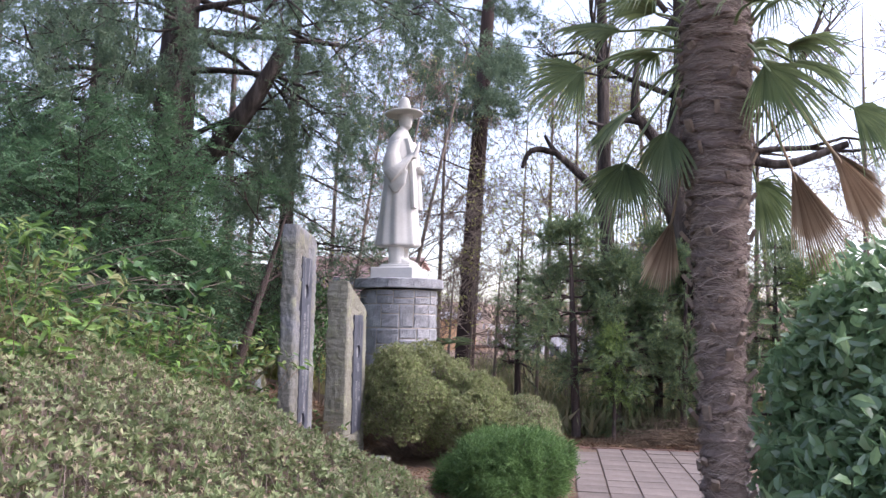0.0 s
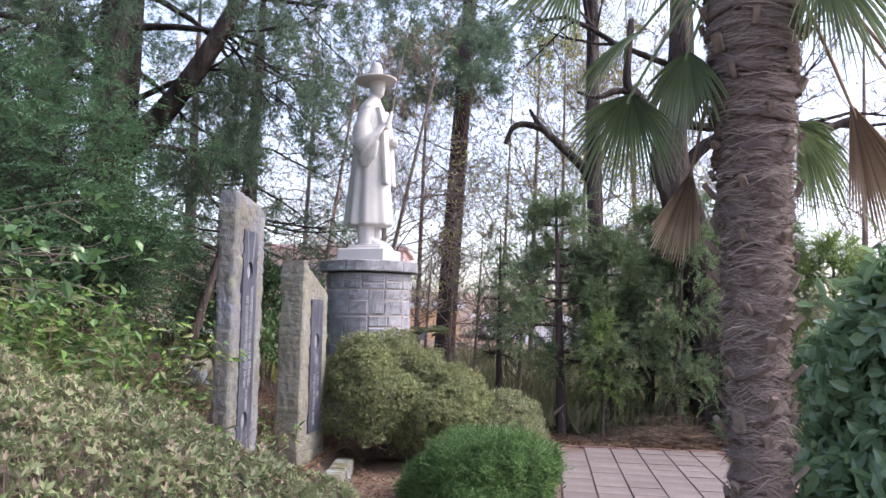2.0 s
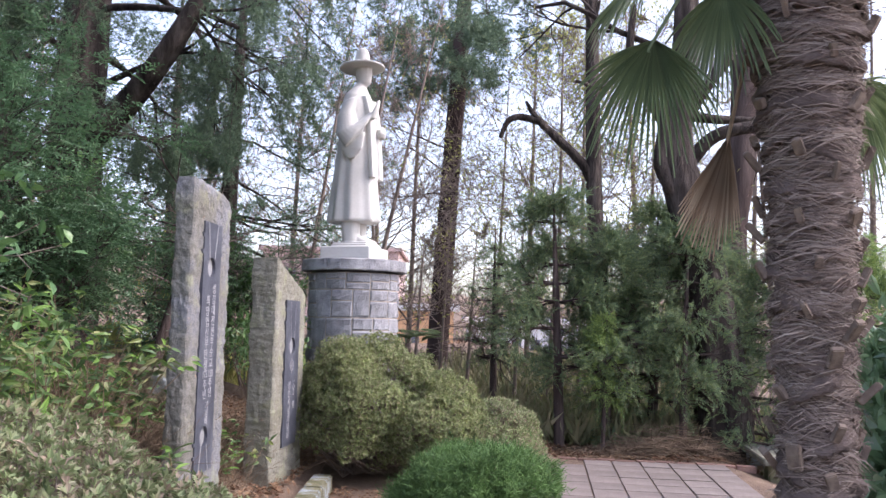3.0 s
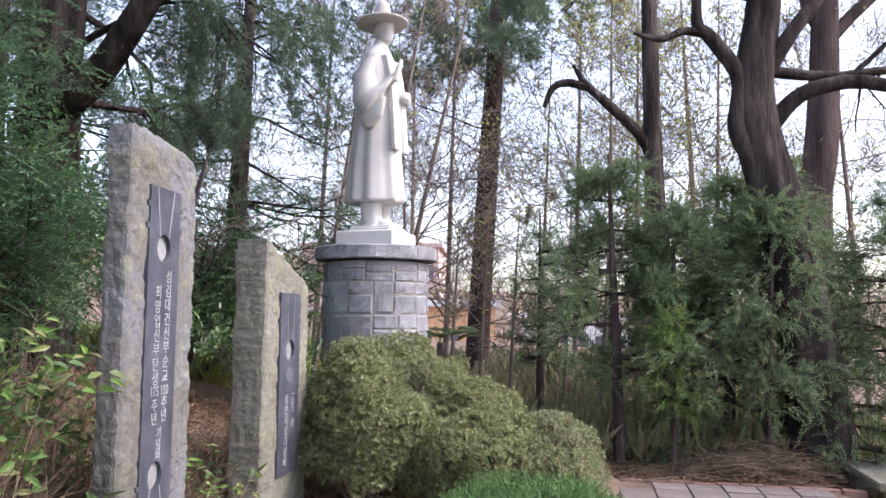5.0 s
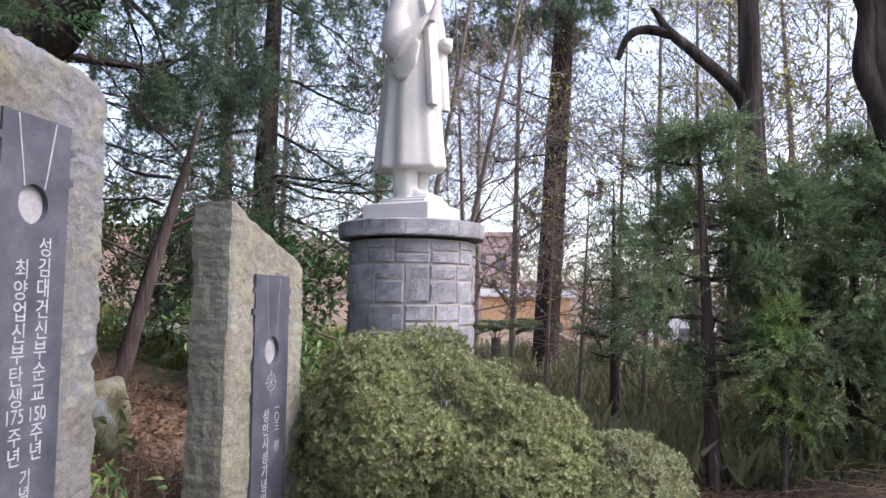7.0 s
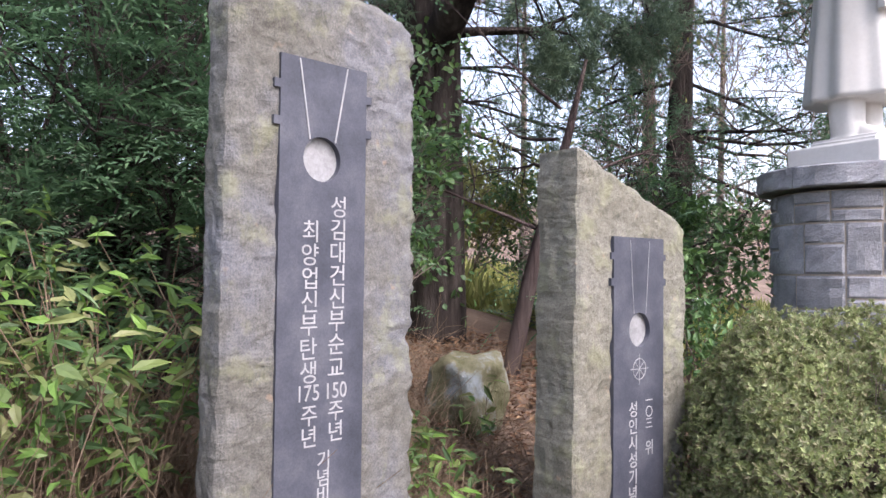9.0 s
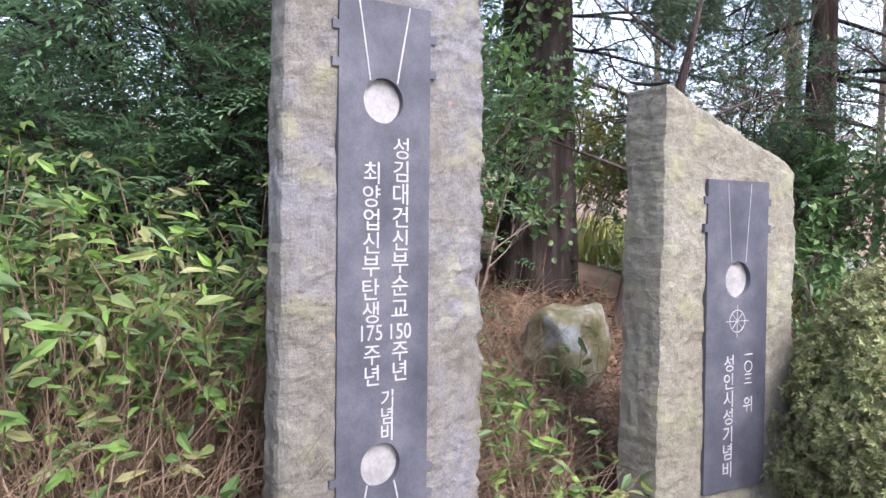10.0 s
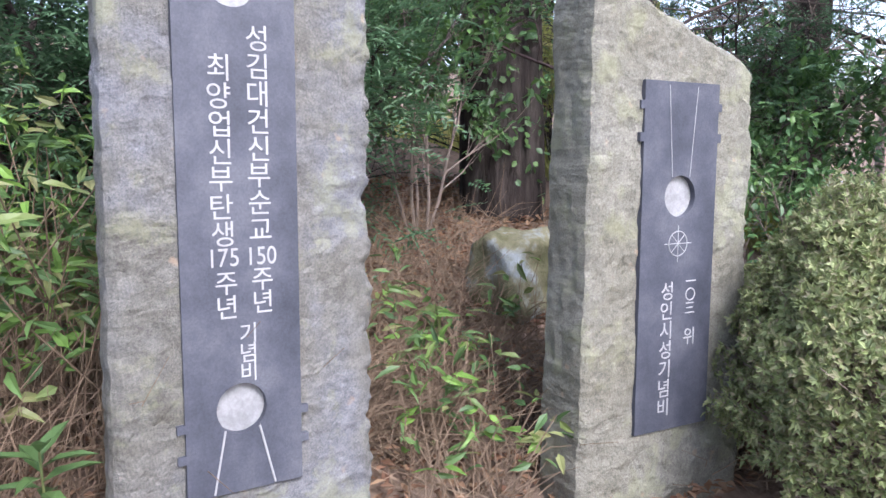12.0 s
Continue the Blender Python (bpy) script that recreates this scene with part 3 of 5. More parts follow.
def statue_mesh():
    """A robed figure in a broad hat, facing +x: one plain mesh."""
    bm = bmesh.new()
    box(bm, -0.305, 0.305, -0.305, 0.305, 0, 0.15, 0.006)
    box(bm, -0.22, 0.25, -0.21, 0.21, 0.148, 0.2, 0.02)
    for s in (-1, 1):
        ring_loft(bm, [ell(0.0, s * 0.1, 0.19, 0.12, 0.085, 24), ell(-0.02, s * 0.1, 0.3, 0.105, 0.09, 24, 0.03, 5), ell(-0.03, s * 0.095, 0.46, 0.115, 0.095, 24, 0.03, 5)])
        ring_loft(bm, [ell(0.09, s * 0.1, 0.19, 0.15, 0.062, 24), ell(0.09, s * 0.1, 0.225, 0.14, 0.055, 24), ell(0.05, s * 0.1, 0.27, 0.07, 0.04, 24)])
    # long coat, hem to shoulders
    prof = [(0.43, -0.03, 0.3, 0.24, 0.035), (0.45, -0.03, 0.315, 0.255, 0.04), (0.7, -0.03, 0.29, 0.24, 0.035), (0.95, -0.025, 0.262, 0.225, 0.03), (1.2, -0.015, 0.24, 0.225, 0.022),
            (1.4, -0.01, 0.22, 0.235, 0.018), (1.6, -0.015, 0.2, 0.25, 0.012), (1.75, -0.02, 0.18, 0.25, 0.008), (1.86, -0.02, 0.15, 0.225, 0.004), (1.93, -0.01, 0.11, 0.16, 0), (1.98, 0, 0.078, 0.09, 0), (2.02, 0.005, 0.068, 0.07, 0)]
    ring_loft(bm, [ell(cx, 0, zz, rx, ry, 96, fd * 1.35, 9, 0.6 + 0.4 * zz) for zz, cx, rx, ry, fd in prof])
    # wide sleeves, bent at the elbow
    def sleeve(path):
        rings = []
        for (x, y, zz, r, st) in path:
            rings.append([(x + r * 0.8 * math.cos(a), y + r * 0.75 * math.sin(a), zz + st * r * math.cos(a - 0.6)) for a in np.linspace(0, 2 * math.pi, 20, endpoint=False)])
        ring_loft(bm, rings)
    for s in (-1, 1):
        raised = s < 0
        sleeve([(-0.02, s * 0.2, 1.8, 0.1, 0.3), (-0.06, s * 0.25, 1.62, 0.13, 0.3), (-0.04, s * 0.26, 1.45, 0.155, 0.5), (0.06, s * 0.25, 1.42, 0.14, 1.3), (0.17, s * 0.22, 1.5 if raised else 1.42, 0.1, 1.5), (0.22, s * 0.2, 1.56 if raised else 1.44, 0.055, 1.2)])
        # hanging sleeve end
        ring_loft(bm, [ell(0.02, s * 0.255, 1.12, 0.05, 0.02, 20), ell(0.03, s * 0.26, 1.22, 0.13, 0.035, 20), ell(0.05, s * 0.255, 1.4, 0.14, 0.05, 20)])
        # plain hand
        if raised:
            ring_loft(bm, [ell(0.245, s * 0.19, 1.56, 0.035, 0.045, 16), ell(0.275, s * 0.185, 1.63, 0.03, 0.048, 16), ell(0.3, s * 0.18, 1.7, 0.024, 0.045, 16), ell(0.32, s * 0.175, 1.77, 0.012, 0.03, 16)])
        else:
            ring_loft(bm, [ell(0.25, s * 0.1, 1.4, 0.04, 0.06, 16), ell(0.265, s * 0.08, 1.45, 0.05, 0.07, 16), ell(0.26, s * 0.07, 1.5, 0.03, 0.05, 16)])
    # long stole down the front
    for y0, y1 in ((-0.17, -0.06), (0.06, 0.17)):
        vs = []
        for zz, xo in ((0.92, 0.265), (1.2, 0.245), (1.45, 0.225), (1.65, 0.2), (1.84, 0.15)):
            vs.append([(xo, y0, zz), (xo + 0.012, (y0 + y1) / 2, zz), (xo, y1, zz), (xo - 0.05, y1, zz), (xo - 0.05, y0, zz)])
        ring_loft(bm, vs)
    # head and hat
    ring_loft(bm, [ell(0.03, 0, 1.99, 0.05, 0.05, 28), ell(0.05, 0, 2.03, 0.08, 0.068, 28), ell(0.045, 0, 2.1, 0.098, 0.08, 28), ell(0.04, 0, 2.17, 0.1, 0.084, 28), ell(0.035, 0, 2.24, 0.098, 0.082, 28), ell(0.03, 0, 2.29, 0.08, 0.07, 28)])
    ring_loft(bm, [ell(0.125, 0, 2.125, 0.022, 0.018, 10), ell(0.135, 0, 2.14, 0.022, 0.016, 10), ell(0.125, 0, 2.19, 0.018, 0.012, 10)])
    ring_loft(bm, [ell(0.02, 0, 2.2, 0.27, 0.27, 48, 0, 1, 0, 0.012), ell(0.02, 0, 2.222, 0.275, 0.275, 48, 0, 1, 0, 0.012), ell(0.02, 0, 2.245, 0.18, 0.18, 48), ell(0.02, 0, 2.27, 0.1, 0.1, 48), ell(0.02, 0, 2.38, 0.078, 0.078, 48), ell(0.02, 0, 2.42, 0.06, 0.06, 48), ell(0.02, 0, 2.44, 0.03, 0.03, 48)])
    return bm


rough_me = bpy.data.meshes.new("statue_rough")
sb = statue_mesh()
bmesh.ops.recalc_face_normals(sb, faces=sb.faces[:])
sb.to_mesh(rough_me)
sb.free()
carve = bpy.data.objects.new("carve", rough_me)
scene.collection.objects.link(carve)
skin = carve.modifiers.new("skin", "REMESH")
skin.mode, skin.voxel_size = "VOXEL", 0.0105
me = bpy.data.meshes.new_from_object(carve.evaluated_get(bpy.context.evaluated_depsgraph_get()))
bpy.data.objects.remove(carve)
me.name = "statue"
me.polygons.foreach_set("use_smooth", [True] * len(me.polygons))
me.set_sharp_from_angle(angle=radians(50))
statue = link_mesh("statue", me, M_STATUE)
statue.matrix_basis = pose(PX, PY, 2.182, 0, 0, -16) @ Matrix.Scale(1.055, 4, (0, 0, 1))
tagged(statue, "white stone statue of a robed figure in a broad hat", "statue")


# ---- shrubs ----
def shrub_thing(name, place, label, category, group=""):
    return empty(name, place, label, category, group)


def surface_leaves(points, normals, per, L, W, shape=LEAF_SIMPLE, lift=0.6, spread=0.02):
    """Little rosettes of leaves on a skin of points."""
    P = np.repeat(points, per, 0) + rng.normal(size=(len(points) * per, 3)) * spread
    N = np.repeat(normals, per, 0)
    D = unit(rand_dirs(len(P)) + N * lift)
    n = len(P)
    return leaves(P, D, unit(N + rand_dirs(n) * 0.7), rng.uniform(0.7, 1.3, n) * L, rng.uniform(0.8, 1.2, n) * W, shape)


def rosettes(points, normals, per, L, W, tilt=0.55, loose=0.6):
    """Whorls of small leaves, each round its own shoot tip."""
    n = len(points)
    A = unit(normals + rand_dirs(n) * loose)
    S = unit(np.cross(A, rand_dirs(n)))
    T = np.cross(A, S)
    size = rng.uniform(0.7, 1.25, n)
    pieces = []
    for j in range(per):
        a = 2 * np.pi * j / per + rng.normal(size=n) * 0.25
        out = np.cos(a)[:, None] * S + np.sin(a)[:, None] * T
        el = (tilt + rng.normal(size=n) * 0.25 + (0.5 if j % 3 == 0 else 0))[:, None]
        pieces.append(leaves(points + out * 0.003, unit(out + A * el), unit(A - out * el), L * size * rng.uniform(0.75, 1.2, n), W * size, LEAF_SIMPLE))
    return merge(pieces)


def skeleton_twigs(n, inner, points, r=0.0025):
    """Thin stems from inner points to some of the skin points."""
    k = rng.integers(0, len(points), n)
    Q = points[k]
    A = inner[rng.integers(0, len(inner), n)]
    mid = (A + Q) / 2 + rng.normal(size=(n, 3)) * 0.04
    return tubes([(a, m, r * 2, r * 1.4) for a, m in zip(A, mid)] + [(m, q, r * 1.4, r * 0.7) for m, q in zip(mid, Q)], 4)


def lumpy(P, s, amp):
    return np.array([noise.fractal((float(p[0]) * s, float(p[1]) * s, float(p[2]) * s), 1.0, 2.0, 3) for p in P]) * amp


# clipped azalea hedge on the bank
def hedge_top(x, y):
    t = np.interp(x, [-5, -2.2, -0.9, -0.1, 0.12, 0.2], [1.75, 1.6, 1.12, 0.78, 0.55, 0.15])
    return t * np.interp(y, [-1, 4.6, 5.15, 5.35], [1.0, 1.0, 0.9, 0.55])


hedge = shrub_thing("azalea_hedge", (-0.8, 3.0, 0.3), "low clipped azalea hedge with small pale green leaves", "hedge")
n = 12000
hx, hy = -0.0 + 0.19 - np.abs(rng.beta(1.1, 2.2, n)) * 3.4, rng.uniform(0.2, 5.35, n)
hz = hedge_top(hx, hy)
HP = np.stack([hx, hy, hz], -1)
HP[:, 2] += lumpy(HP, 1.6, 0.08) + lumpy(HP + 9, 6, 0.06) - np.abs(rng.normal(size=n)) * 0.04
HN = unit(np.stack([0.4 + 1.2 * np.clip(hx + 0.1, 0, 1) * 4, 0.25 * np.ones(n), np.ones(n)], -1))
off = np.array([0.8, -3.0, -0.3])
V, F = rosettes(HP + off, HN, 7, 0.033, 0.0155)
link_mesh("foliage", np_mesh("foliage", V, F), M_L_HEDGE, hedge)
order = rng.integers(0, n, 5200)
tw = tubes([(HP[i] + off + np.array([rng.normal() * 0.06, rng.normal() * 0.06, -0.3]), HP[i] + off, 0.004, 0.0015) for i in order], 4)
link_mesh("stemwork", np_mesh("stemwork", *tw), M_TWIG, hedge, "thin brown stems")
# dense shaded inside of the hedge
k = 7000
q = rng.integers(0, n, k)
IN = HP[q] + off - np.array([0, 0, 1]) * rng.uniform(0.05, 0.22, (k, 1))
V, F = surface_leaves(IN, HN[q], 3, 0.036, 0.02, LEAF_SIMPLE, 0.3, 0.03)
link_mesh("inner_foliage", np_mesh("inner_foliage", V, F), M_L_HEDGE, hedge)


def mound(name, lobes, label, category, density, L, W, mat, stem_mat, per=5, shape=LEAF_SIMPLE, lump=0.07, lift=0.7, inside=0.5, deep=0.0, whorled=False):
    """A rounded shrub made of flattened lobes (cx, cy, cz, rx, ry, rz)."""
    c = np.array(lobes[0][:3])
    base = np.array([c[0], c[1], float(ground_z(c[0], c[1]))])
    ob = shrub_thing(name, tuple(base), label, category)
    pts, nrm = [], []
    for cx, cy, cz, rx, ry, rz in lobes:
        m = int(density * (rx + ry) * rz * 6)
        d = rand_dirs(m)
        d[:, 2] = np.where(d[:, 2] < -0.35, -d[:, 2], d[:, 2])
        p = d * np.array([rx, ry, rz])
        p = p * (1 + lumpy(p + cx, 2.2, lump * 1.6) + lumpy(p + cx, 7, lump * 0.6))[:, None]
        p += np.array([cx, cy, cz])
        keep = np.ones(m, bool)
        for ox, oy, oz, sx, sy, sz in lobes:
            if (ox, oy, oz) != (cx, cy, cz):
                keep &= (((p - np.array([ox, oy, oz])) / np.array([sx, sy, sz])) ** 2).sum(1) > 0.5
        keep &= p[:, 2] > ground_z(p[:, 0], p[:, 1]) + 0.02
        pts.append(p[keep])
        nrm.append(unit(d / np.array([rx, ry, rz]))[keep])
    P, N = np.concatenate(pts) - base, np.concatenate(nrm)
    Q = P - N * np.abs(rng.normal(size=(len(P), 1))) * deep
    V, F = rosettes(Q, N, per, L, W) if whorled else surface_leaves(Q, N, per, L, W, shape, lift, L * (0.5 if deep == 0 else 0.4))
    link_mesh("foliage", np_mesh("foliage", V, F), mat, ob)
    m = int(len(P) * inside)
    q = rng.integers(0, len(P), m)
    V, F = surface_leaves(P[q] - N[q] * rng.uniform(0.03, 0.2, (m, 1)), N[q], 4, L * 1.1, W * 1.2, shape, 0.3, L)
    link_mesh("inner_foliage", np_mesh("inner_foliage", V, F), mat, ob)
    foot = np.stack([rng.normal(size=40) * 0.12, rng.normal(size=40) * 0.12, np.full(40, 0.02)], -1)
    V, F = skeleton_twigs(700, foot, P)
    link_mesh("stemwork", np_mesh("stemwork", V, F), stem_mat, ob, "thin brown stems")
    return ob


mound("azalea_shrub", [(-0.2, 9.2, 0.6, 0.8, 0.9, 0.7), (-0.46, 8.82, 0.62, 0.42, 0.55, 0.62), (0.3, 9.1, 0.42, 0.66, 0.8, 0.56)], "large rounded azalea shrub with small dull green leaves before the pedestal", "shrub", 1400, 0.025, 0.0112, M_L_MOUND, M_TWIG, 7, LEAF_SIMPLE, 0.16, 0.35, 0.15, 0.05, True)
mound("azalea_shrub", [(0.85, 9.35, 0.3, 0.55, 0.62, 0.46), (0.55, 9.5, 0.34, 0.45, 0.5, 0.42)], "lower yellow-green azalea shrub beside the large one", "shrub", 1400, 0.025, 0.0112, M_L_HEDGE, M_TWIG, 7, LEAF_SIMPLE, 0.16, 0.35, 0.15, 0.05, True)
mound("juniper_shrub", [(0.64, 7.42, 0.25, 0.45, 0.52, 0.38), (0.4, 7.35, 0.22, 0.36, 0.4, 0.34), (0.88, 7.45, 0.22, 0.32, 0.38, 0.33)], "low bright green feathery juniper shrub beside the path", "shrub", 2300, 0.06, 0.0075, M_L_JUNIPER, M_TWIG, 8, NEEDLE, 0.3, 0.9, 0.5, 0.06)


# ---- trees ----
def tree(name, label, path, radii, bark, branch_rows, leaf, group="", rough=0.06, sides=16, root=True):
    """A trunk through the points of path; branch_rows: (segments) arrays; leaf: (V, F, material) or None."""
    base = np.array(path[0], float)
    ob = empty(name, tuple(base), label, "tree", group)
    V, F, C = limb([np.array(p) - base for p in path], radii, sides, rough, base[0])
    if root:
        V[:sides] += np.array([0, 0, -0.15])
    link_mesh("trunk", np_mesh("trunk", V, F, True), bark, ob)
    if branch_rows:
        V, F = tubes([(a - base, b - base, r0, r1) for a, b, r0, r1 in branch_rows], 3 if sides < 12 else 4)
        link_mesh("branchwork", np_mesh("branchwork", V, F, True), bark, ob)
    if leaf:
        V, F, m = leaf
        link_mesh("crown", np_mesh("crown", V - base, F), m, ob)
    return ob


def sprays(tips, n, L, W, reach, shape, droop=0.5, flat=0.3, lift=0.0):
    """Leaves scattered along short twigs at the branch ends."""
    P = np.array([t[0] for t in tips])
    D = np.array([t[1] for t in tips])
    k = rng.integers(0, len(P), n)
    f = rng.uniform(-0.4, 1.0, (n, 1))
    d = unit(D[k] + np.array([0, 0, -droop]))
    base = P[k] + d * f * reach + rng.normal(size=(n, 3)) * reach * 0.18
    ld = unit(d * 0.6 + rand_dirs(n) * 0.9 + np.array([0, 0, lift]))
    return leaves(base, ld, unit(np.array([0, 0, 1.0]) + rand_dirs(n) * (1 - flat)), rng.uniform(0.7, 1.3, n) * L, rng.uniform(0.8, 1.2, n) * W, shape)


def fronds(tips, n, length, L, W, droop=0.3, k=14, flat=0.65, rise=0.5):
    """Flat sprays: a short stalk with two rows of small leaves."""
    P = np.array([t[0] for t in tips])
    D = np.array([t[1] for t in tips])
    q = rng.integers(0, len(P), n)
    d = D[q] + rand_dirs(n) * 0.8
    d[:, 2] = d[:, 2] * rise - droop * 0.5
    d = unit(d)
    base = P[q] + rng.normal(size=(n, 3)) * length * 0.35
    N = unit(np.array([0, 0, 1.0]) + rand_dirs(n) * (1 - flat))
    S = unit(np.cross(N, d))
    ln = length * rng.uniform(0.6, 1.2, n)
    pieces = []
    for j in range(k):
        t = (j + 0.5) / k
        sg = 1 if j % 2 else -1
        p = base + d * (ln * t)[:, None] - np.array([0, 0, 1.0]) * (droop * ln * t * t * 0.5)[:, None]
        ld = unit(d * 0.75 + S * sg * 0.8 + rand_dirs(n) * 0.15)
        pieces.append(leaves(p, ld, N, L * (1.15 - 0.6 * t) * rng.uniform(0.8, 1.2, n), W * np.ones(n), LEAF_SIMPLE))
    return merge(pieces)


def plumes(tips, n, length, L, W, droop=0.2, k=18):
    """Feathery shoots: an axis with short leaves close along it, widest below the middle."""
    P = np.array([t[0] for t in tips])
    D = np.array([t[1] for t in tips])
    q = rng.integers(0, len(P), n)
    d = unit(D[q] * 0.8 + rand_dirs(n) * 0.55 + np.array([0, 0, 0.28]))
    base = P[q] + rng.normal(size=(n, 3)) * length * 0.22
    S = unit(np.cross(d, rand_dirs(n)))
    T = np.cross(d, S)
    ln = length * rng.uniform(0.55, 1.25, n)
    pieces = []
    for j in range(k):
        t = (j + 0.5) / k
        a = j * 2.4 + rng.normal(size=n) * 0.4
        out = np.cos(a)[:, None] * S + np.sin(a)[:, None] * T
        p = base + d * (ln * t)[:, None] - np.array([0, 0, 1.0]) * (droop * ln * t * t)[:, None]
        ld = unit(d + out * (0.75 - 0.35 * t) + np.array([0, 0, -droop * t]))
        pieces.append(leaves(p, ld, out, L * (1.2 - 0.65 * t) * rng.uniform(0.8, 1.2, n), W * np.ones(n), LEAF_SIMPLE))
    return merge(pieces)


def tufts(tips, n, L, W, reach, droop=0.6, k=11):
    """Brushes of needles along hanging twigs."""
    P = np.array([t[0] for t in tips])
    D = np.array([t[1] for t in tips])
    q = rng.integers(0, len(P), n)
    hang = unit(D[q] + np.array([0, 0, -droop]))
    p = P[q] + hang * (rng.uniform(-0.5, 1.0, n) * reach)[:, None] + rng.normal(size=(n, 3)) * reach * 0.12
    pieces = []
    for j in range(k):
        ld = unit(hang * 0.7 + rand_dirs(n) * 0.9)
        pieces.append(leaves(p, ld, rand_dirs(n), L * rng.uniform(0.7, 1.2, n), W * np.ones(n), NEEDLE))
    return merge(pieces)


def gz(x, y):
    return float(ground_z(x, y))


def conifer(name, label, x, y, height, r, z_lo, reach, n_leaf, bark, leafmat, lean=(0, 0), whorl=0.35, droop=0.35, L=0.07, W=0.006, group="", per=4, sector=None, clump=0.3):
    """An evergreen with boughs all the way up; sector limits the boughs to headings (degrees)."""
    g = gz(x, y)
    path = [(x, y, g), (x + lean[0] * 0.3, y + lean[1] * 0.3, g + height * 0.33), (x + lean[0] * 0.65, y + lean[1] * 0.65, g + height * 0.66), (x + lean[0], y + lean[1], g + height)]
    segs, tips = [], []
    z = z_lo
    while z < height * 0.97:
        f = z / height
        for _ in range(per):
            a = rng.uniform(0, 2 * np.pi) if sector is None else radians(rng.uniform(*sector))
            d = np.array([math.cos(a), math.sin(a), 0.15 - droop * 0.5])
            p = np.array([x + lean[0] * f, y + lean[1] * f, g + z])
            ln = reach * (1.15 - f) * rng.uniform(0.6, 1.15)
            grow(p, d, ln, 0.02 * (1.2 - f) + 0.006, 2, segs, tips, 0.5, -0.1 * droop, (3, 5), 0.2, 4, 0.5)
        z += whorl * rng.uniform(0.7, 1.3)
    V, F = plumes(tips, n_leaf // 23, 0.24, L, W * 0.8, 0.25) if W > 0.008 else tufts(tips, n_leaf // 9, L * 0.88, W * 1.2, clump, droop, 8)
    return tree(name, label, path, [r, r * 0.8, r * 0.5, r * 0.12], bark, segs, (V, F, leafmat), group, 0.06, 16 if r > 0.1 else 11)


# small cypresses beyond the paving
conifer("cypress_tree", "small dark green cypress with dry reddish trunk", 1.85, 11.5, 3.3, 0.07, 1.1, 0.85, 33000, M_BARK_RED, M_L_CYPRESS, (-0.1, 0), 0.27, 0.25, 0.06, 0.014, "cypresses beyond the paving")
conifer("cypress_tree", "small dark green cypress with dry reddish trunk", 2.45, 11.6, 2.9, 0.06, 1.0, 0.8, 30000, M_BARK_RED, M_L_CYPRESS, (0, 0), 0.27, 0.25, 0.06, 0.014, "cypresses beyond the paving")
conifer("cypress_tree", "dense dark green cypress behind the brush pile", 3.15, 12.1, 3.1, 0.07, 0.6, 0.95, 36000, M_BARK_RED, M_L_CYPRESS, (0.1, 0), 0.27, 0.25, 0.06, 0.014, "cypresses beyond the paving")
conifer("cypress_tree", "dense dark green cypress behind the brush pile", 4.7, 11.7, 3.3, 0.07, 0.5, 1.1, 36000, M_BARK_RED, M_L_CYPRESS, (0.1, 0), 0.27, 0.25, 0.06, 0.014, "cypresses beyond the paving")
conifer("cypress_tree", "dense dark green cypress beside the old tree", 3.9, 12.5, 3.6, 0.07, 0.9, 1.0, 34000, M_BARK_RED, M_L_CYPRESS, (0, 0), 0.27, 0.25, 0.06, 0.014, "cypresses beyond the paving")
conifer("cypress_tree", "small bright-tipped cypress before the old tree", 3.3, 11.3, 2.9, 0.05, 0.9, 0.75, 24000, M_BARK_RED, M_L_CYPRESS, (0.1, 0), 0.27, 0.25, 0.06, 0.014, "cypresses beyond the paving")
conifer("cypress_tree", "slender dark green cypress among bare trees", 1.15, 13.6, 2.9, 0.06, 0.9, 0.45, 9000, M_BARK_RED, M_L_CYPRESS, (0, 0), 0.24, 0.3, 0.055, 0.013, "cypresses beyond the paving")

conifer("cypress_tree", "small yellow-green cypress in front of darker ones", 2.3, 11.1, 1.6, 0.03, 0.75, 0.32, 5000, M_BARK_RED, M_L_CYPRESS_TIP, (0.05, 0), 0.25, 0.3, 0.06, 0.014, "cypresses beyond the paving")
conifer("cypress_tree", "bushy green cypress beside the stone bench", 5.3, 11.2, 3.0, 0.06, 0.5, 1.1, 34000, M_BARK_RED, M_L_CYPRESS_TIP, (0, 0), 0.25, 0.3, 0.06, 0.014, "cypresses beyond the paving")

# tall straight trunk behind the pedestal
g = gz(0.3, 18.5)
segs, tips = [], []
for z in np.arange(2.5, 11, 0.5):
    a = rng.uniform(0, 6.28)
    grow((0.2 + 0.055 * z, 18.5, g + z), (math.cos(a), math.sin(a), 0.2), 1.5, 0.022, 2, segs, tips, 0.6, 0.1)
tree("bare_tree", "tall straight reddish-brown tree with thin branches and hanging foliage", [(0.2, 18.5, g), (0.42, 18.5, g + 4), (0.65, 18.5, g + 8), (0.9, 18.5, g + 13)], [0.24, 0.2, 0.17, 0.1], M_BARK_PLAIN, segs, (*tufts([t for t in tips if t[0][2] > g + 5.8], 6000, 0.16, 0.016, 0.5, 1.0), M_L_PINE), "bare trees")

